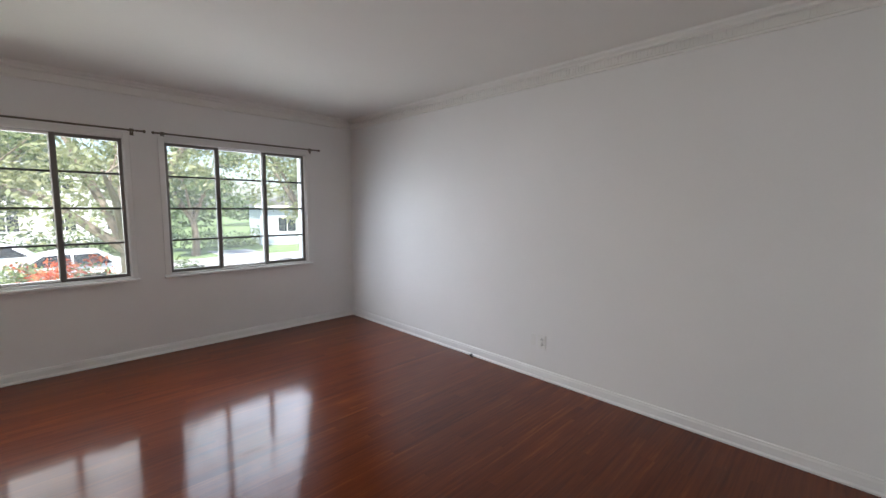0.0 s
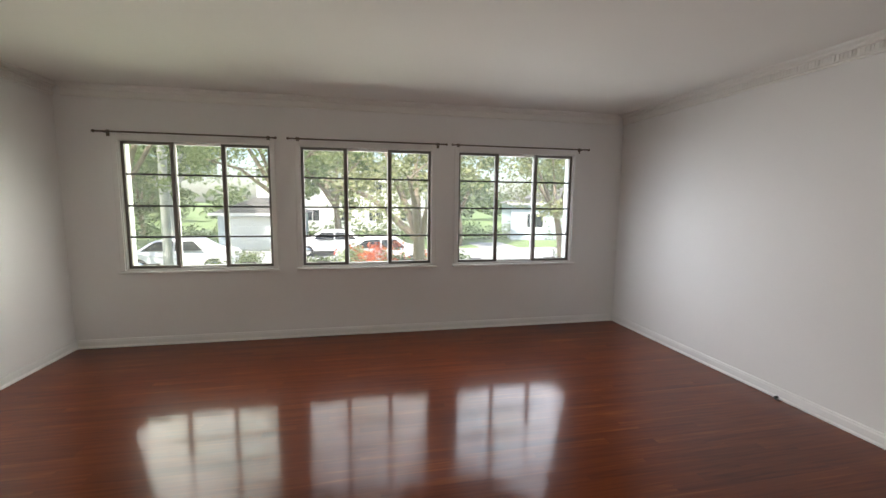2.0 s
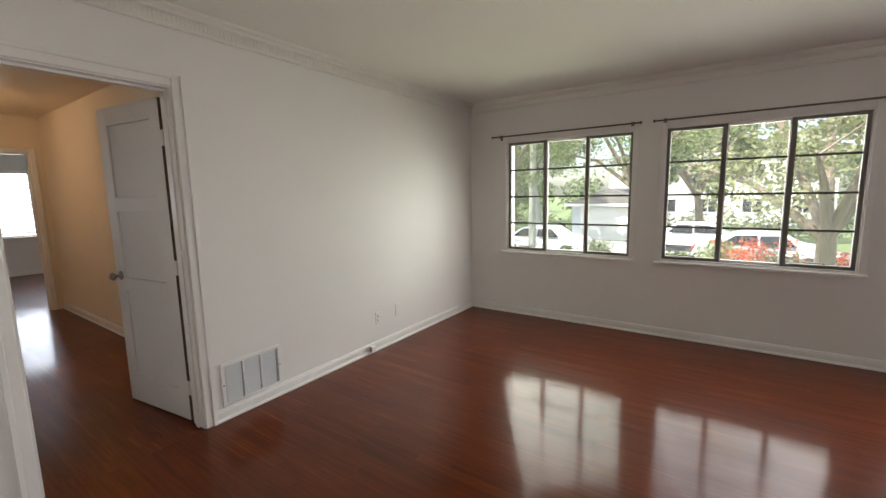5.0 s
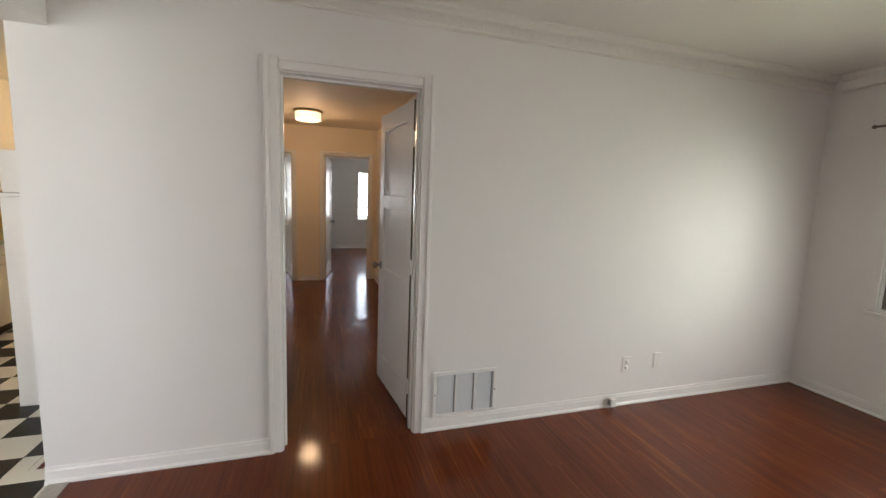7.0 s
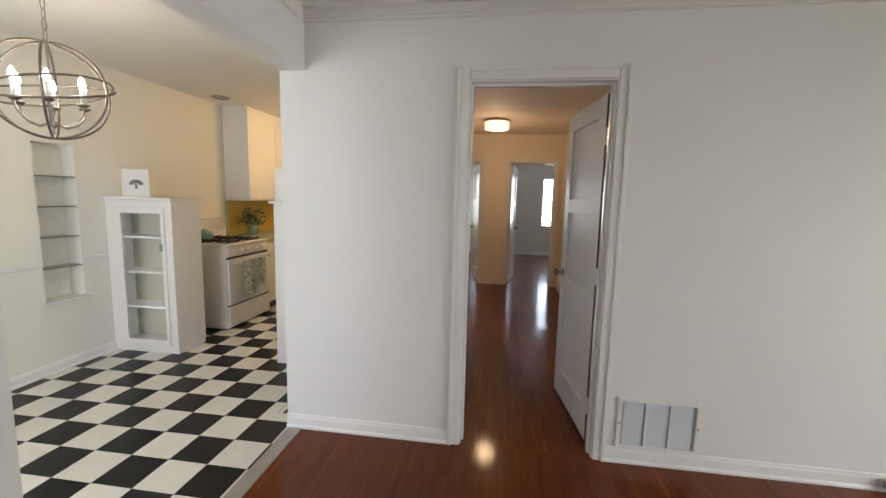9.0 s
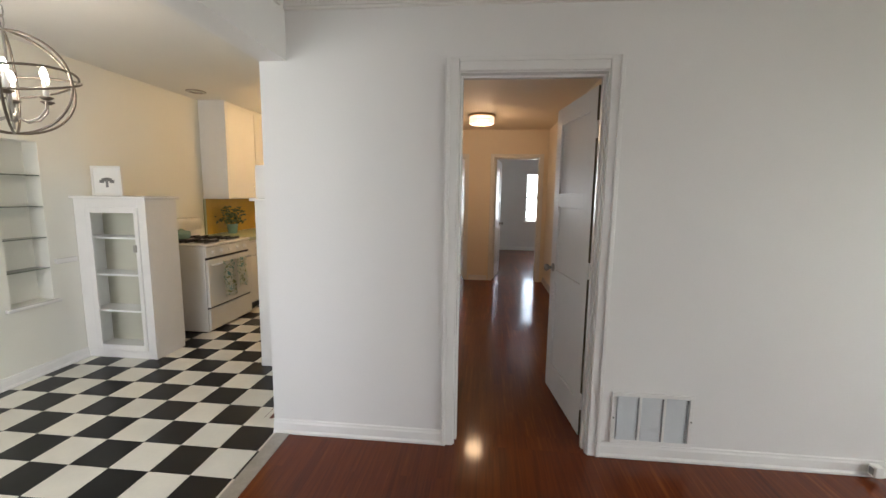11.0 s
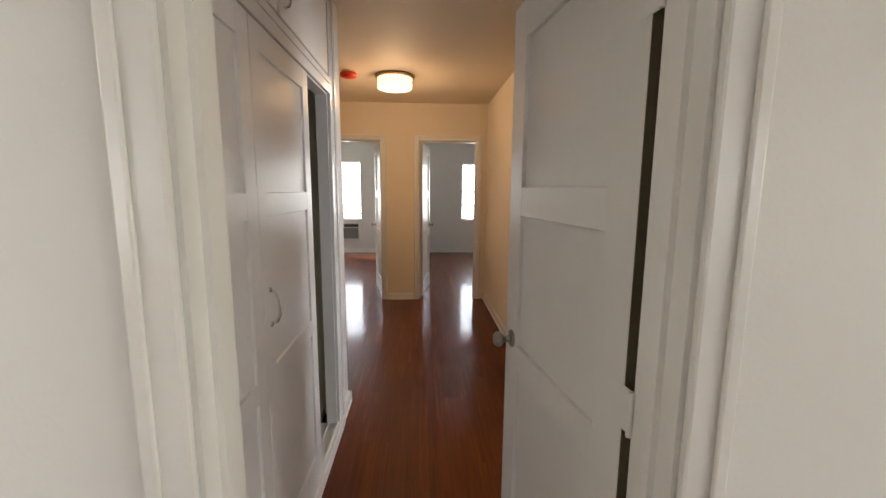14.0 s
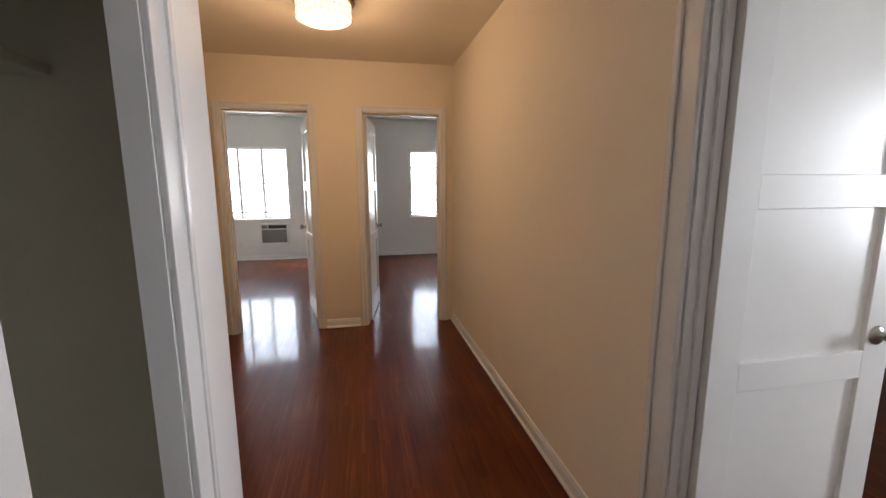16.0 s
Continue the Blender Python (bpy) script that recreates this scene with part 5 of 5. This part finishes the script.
woods = []
for k in range(70):
    woods.append(((hedge_rng.uniform(-75, -62), -95 + k * 2.8, GZ + hedge_rng.uniform(0.5, 3.5)), (3.2, 3.4, 2.2)))
wo = leaves("far_woods", woods, 260, 0.50, 35, M_LEAF2, None)
tagged(wo, "distant dark green trees", "woods", kind="stuff")

pole = thing("street_lamp", (-15.6, -6.55, GZ), "tall pale concrete street lamp post", "street lamp")
part("post", rod(bmesh.new(), (0, 0, 0), (0, 0, 8.2), 0.15, 16, 0.10), M_CONC, pole)
part("arm", tube([(0, 0, 8.1), (-0.5, 0, 8.5), (-1.6, 0, 8.65)], 0.05), M_CONC, pole)
part("lamp_head", boxes((-2.1, -1.5, -0.13, 0.13, 8.58, 8.70), bevel=0.03), M_GREYP, pole)


def car(at, turn, mat, label):
    ob = thing("parked_car", at, label, "car", group="parked cars", turn=turn)
    prof = [(-2.15, 0.32), (-2.2, 0.55), (-2.12, 0.82), (-1.55, 0.92), (-0.95, 1.36), (-0.5, 1.46), (0.65, 1.45), (1.3, 1.05), (2.05, 0.90), (2.22, 0.68), (2.2, 0.34)]
    bm = bmesh.new()
    sides = []
    for s in (-1, 1):
        row = [bm.verts.new((x, s * (0.88 if z < 1.0 else 0.70 - (z - 1.0) * 0.15), z)) for x, z in prof]
        sides.append(row)
    n = len(prof)
    for k in range(n):
        bm.faces.new((sides[0][k], sides[0][(k + 1) % n], sides[1][(k + 1) % n], sides[1][k]))
    bm.faces.new(sides[0]), bm.faces.new(sides[1])
    bmesh.ops.recalc_face_normals(bm, faces=bm.faces)
    bmesh.ops.bevel(bm, geom=bm.edges[:], offset=0.05, segments=2, affect="EDGES")
    part("body", bm, mat, ob)
    for s in (-1, 1):
        for x0, x1, x2, x3 in ((-1.32, -0.80, -0.12, -0.12), (-0.04, -0.04, 0.62, 1.05)):
            g = bmesh.new()
            q = [g.verts.new((x, s * (0.905 - (z - 0.9) * 0.42), z)) for x, z in ((x0, 0.97), (x1, 1.34), (x2, 1.37), (x3, 0.99))]
            f = g.faces.new(q)
            bmesh.ops.solidify(g, geom=[f], thickness=0.02)
            part("side_window", g, M_CARGL, ob, "dark tinted side window")
        for x in (-1.38, 1.38):
            w = part("wheel", lathe([(0.0, -0.10), (0.30, -0.10), (0.33, -0.07), (0.33, 0.07), (0.30, 0.10), (0.20, 0.10), (0.0, 0.09)], 24, "Y" if s > 0 else "-Y", (x, s * 0.80, 0.33)), M_TYRE, ob)
            part("rim", lathe([(0, 0.0), (0.20, 0.0), (0.19, 0.012), (0.08, 0.02), (0, 0.022)], 20, "Y" if s > 0 else "-Y", (x, s * 0.903, 0.33)), M_CHROME, w, "bright metal wheel rim")
        part("headlight", boxes((2.10, 2.18, s * 0.6 - 0.15, s * 0.6 + 0.15, 0.66, 0.78), bevel=0.02), M_PLATE, ob)
        part("tail_light", boxes((-2.20, -2.10, s * 0.66 - 0.12, s * 0.66 + 0.12, 0.68, 0.82), bevel=0.02), M_RED, ob, "red tail light")
    return ob


car((-19.7, -7.6, GZ + 0.02), 90, M_CAR, "white saloon car parked at the kerb")
car((-19.8, 1.0, GZ + 0.02), 90, M_CAR, "white saloon car parked at the kerb")
car((-24.4, -1.5, GZ + 0.02), -90, M_CAR, "white saloon car parked across the street")
car((-19.7, -13.6, GZ + 0.02), 90, M_CARD, "dark saloon car parked at the kerb")


def house(name, at, turn, w, d, h, roof, mat, windows, label, garage=False):
    ob = thing(name, at, label, "house", turn=turn)
    part("wall", boxes((-d, 0, -w / 2, w / 2, 0, h)), mat, ob)
    bm = bmesh.new()
    o = 0.4
    p = [(0.4, -w / 2 - o, h), (0.4, w / 2 + o, h), (-d - o, w / 2 + o, h), (-d - o, -w / 2 - o, h)]
    v = [bm.verts.new(q) for q in p] + [bm.verts.new((0.4, 0, h + roof)), bm.verts.new((-d - o, 0, h + roof))]
    for f in ((0, 1, 4), (2, 3, 5), (1, 2, 5, 4), (3, 0, 4, 5), (0, 3, 2, 1)):
        bm.faces.new([v[k] for k in f])
    bmesh.ops.recalc_face_normals(bm, faces=bm.faces)
    part("roof", bm, M_ROOF, ob)
    part("eave_board", boxes((0.402, 0.44, -w / 2 - o, w / 2 + o, h - 0.12, h + 0.05)), M_STUCCO, ob)
    for y, z, ww, hh in windows:
        wn_ = part("window", boxes((0.003, 0.05, y - ww / 2, y + ww / 2, z, z + hh)), M_STUCCO, ob)
        part("pane", boxes((0.051, 0.056, y - ww / 2 + 0.08, y - 0.03, z + 0.08, z + hh - 0.08), (0.051, 0.056, y + 0.03, y + ww / 2 - 0.08, z + 0.08, z + hh - 0.08)), M_CARGL, wn_)
    if garage:
        g = part("garage_door", boxes((0.003, 0.05, -w * 0.38, w * 0.38, 0.02, 2.1)), M_STUCCO, ob)
        for k in range(4):
            part("door_panel", boxes((0.051, 0.062, -w * 0.36, w * 0.36, 0.08 + 0.5 * k, 0.52 + 0.5 * k), bevel=0.01), M_STUCCO, g)
    return ob


house("garage", (-27.2, -6.2, GZ), 0, 4.6, 6.0, 2.3, 1.0, M_GREYH, [], "small grey garage with a gabled roof and white door", True)
house("apartment_house", (-44.0, -1.5, GZ), 0, 17.0, 9.0, 6.2, 1.6, M_STUCCO, [(y, z, 1.5, 1.3) for y in (-6.5, -3.2, 0, 3.2, 6.5) for z in (1.0, 3.9)], "two-storey white stucco apartment house")
house("bungalow", (-31.5, 18.5, GZ), -14, 12.0, 8.0, 3.1, 1.7, M_GREYH, [(-4.0, 1.0, 1.5, 1.3), (-0.8, 1.0, 1.4, 1.3), (3.4, 1.0, 1.8, 1.3)], "low grey-blue house behind a lawn")

# ---- floor strips and tiles ----
strip_rng = random.Random(11)
STRIP = 0.057


def strip_shape(w, length, tilt):
    """Corners and faces of one floor strip, its top about z 0 and tilted a little across."""
    g, t = 0.0, tilt * w / 2
    x0, x1, y0, y1 = -w / 2 + g, w / 2 - g, g, length - g
    v = [(x0, y0, -0.01), (x1, y0, -0.01), (x1, y1, -0.01), (x0, y1, -0.01), (x0, y0, -t), (x1, y0, t), (x1, y1, t), (x0, y1, -t)]
    f = [(0, 1, 5, 4), (1, 2, 6, 5), (2, 3, 7, 6), (3, 0, 4, 7), (4, 5, 6, 7)]
    return v, f


strip_meshes = {}


def strip_mesh(length, k):
    key = (round(length, 1), k)
    if key not in strip_meshes:
        v, f = strip_shape(STRIP, key[0], (k - 1.5) * 0.0016)
        me = bpy.data.meshes.new("floor_strip")
        me.from_pydata(v, [], f)
        me.materials.append(M_WOOD)
        strip_meshes[key] = me
    return strip_meshes[key]


joined_v, joined_f = [], []
single = 0
AREAS = [(XW, 0.635, YS, YN), (-1.128, -0.356, HB, YS), (XR, 0.86, YEND, HB), (-1.41, -0.655, YEND - 0.12, YEND), (-0.2, 0.55, YEND - 0.12, YEND), (-4.52, 2.78, YB, YEND - 0.12), (-4.50, XR, -6.2, HB)]
for x0, x1, y0, y1 in AREAS:
    i0 = math.floor(x0 / STRIP)
    for i in range(i0, math.ceil(x1 / STRIP)):
        cx0, cx1 = max(x0, i * STRIP), min(x1, (i + 1) * STRIP)
        if cx1 - cx0 < 0.004:
            continue
        y = y0
        while y < y1 - 1e-6:
            length = strip_rng.choice((0.6, 0.8, 0.9, 1.0, 1.2, 1.4, 1.6))
            if y == y0:
                length = strip_rng.choice((0.3, 0.5, 0.7, 0.9, 1.1))
            length = min(length, y1 - y)
            if y1 - y - length < 0.15:
                length = y1 - y
            k = strip_rng.randrange(4)
            whole = cx1 - cx0 > STRIP - 1e-6 and abs(length - round(length, 1)) < 1e-6
            near = -2.1 < cx0 < 0.5 and -2.8 <= y < 0.6 and x0 == XW
            near = near or (x0 == XR and -1.2 < cx0 < -0.2 and y > -6)
            if whole and near and single < 300:
                ob = new("floor_strip", strip_mesh(length, k))
                ob.location = ((cx0 + cx1) / 2, y, 0)
                ob.parent = floor
                single += 1
            else:
                v, f = strip_shape(cx1 - cx0, length, (k - 1.5) * 0.0016)
                n = len(joined_v)
                joined_v += [(p + (cx0 + cx1) / 2, q + y, r) for p, q, r in v]
                joined_f += [tuple(n + j for j in face) for face in f]
            y += length
me = bpy.data.meshes.new("floor_strips")
me.from_pydata(joined_v, [], joined_f)
me.materials.append(M_WOODJ)
ob = tagged(new("floor_strips", me), "glossy red-stained oak floor strips", kind="stuff")
ob.parent = floor

# nine-inch checkerboard tiles
TILE = 0.2286
tile_meshes = {}
for i in range(-2, 10):
    for j in range(-18, 14):
        x0, x1 = max(0.70, 0.947 + i * TILE), min(XK, 0.947 + (i + 1) * TILE)
        y0, y1 = max(-6.5, -2.605 + j * TILE), min(0.43, -2.605 + (j + 1) * TILE)
        if x1 - x0 < 0.01 or y1 - y0 < 0.01:
            continue
        black = (i + j) % 2 == 0
        key = (black, round(x1 - x0, 4), round(y1 - y0, 4))
        if key not in tile_meshes:
            w, h, g, e = x1 - x0, y1 - y0, 0.0005, 0.0012
            v = [(g, g, -0.006), (w - g, g, -0.006), (w - g, h - g, -0.006), (g, h - g, -0.006), (g, g, -e), (w - g, g, -e), (w - g, h - g, -e), (g, h - g, -e), (g + e, g + e, 0), (w - g - e, g + e, 0), (w - g - e, h - g - e, 0), (g + e, h - g - e, 0)]
            f = [(0, 1, 5, 4), (1, 2, 6, 5), (2, 3, 7, 6), (3, 0, 4, 7), (4, 5, 9, 8), (5, 6, 10, 9), (6, 7, 11, 10), (7, 4, 8, 11), (8, 9, 10, 11)]
            me = bpy.data.meshes.new("floor_tile")
            me.from_pydata(v, [], f)
            me.materials.append(M_BLACK if black else M_WHITE)
            tile_meshes[key] = me
        ob = new("floor_tile", tile_meshes[key])
        ob.location = (x0, y0, 0)
        ob.parent = kitchen_floor
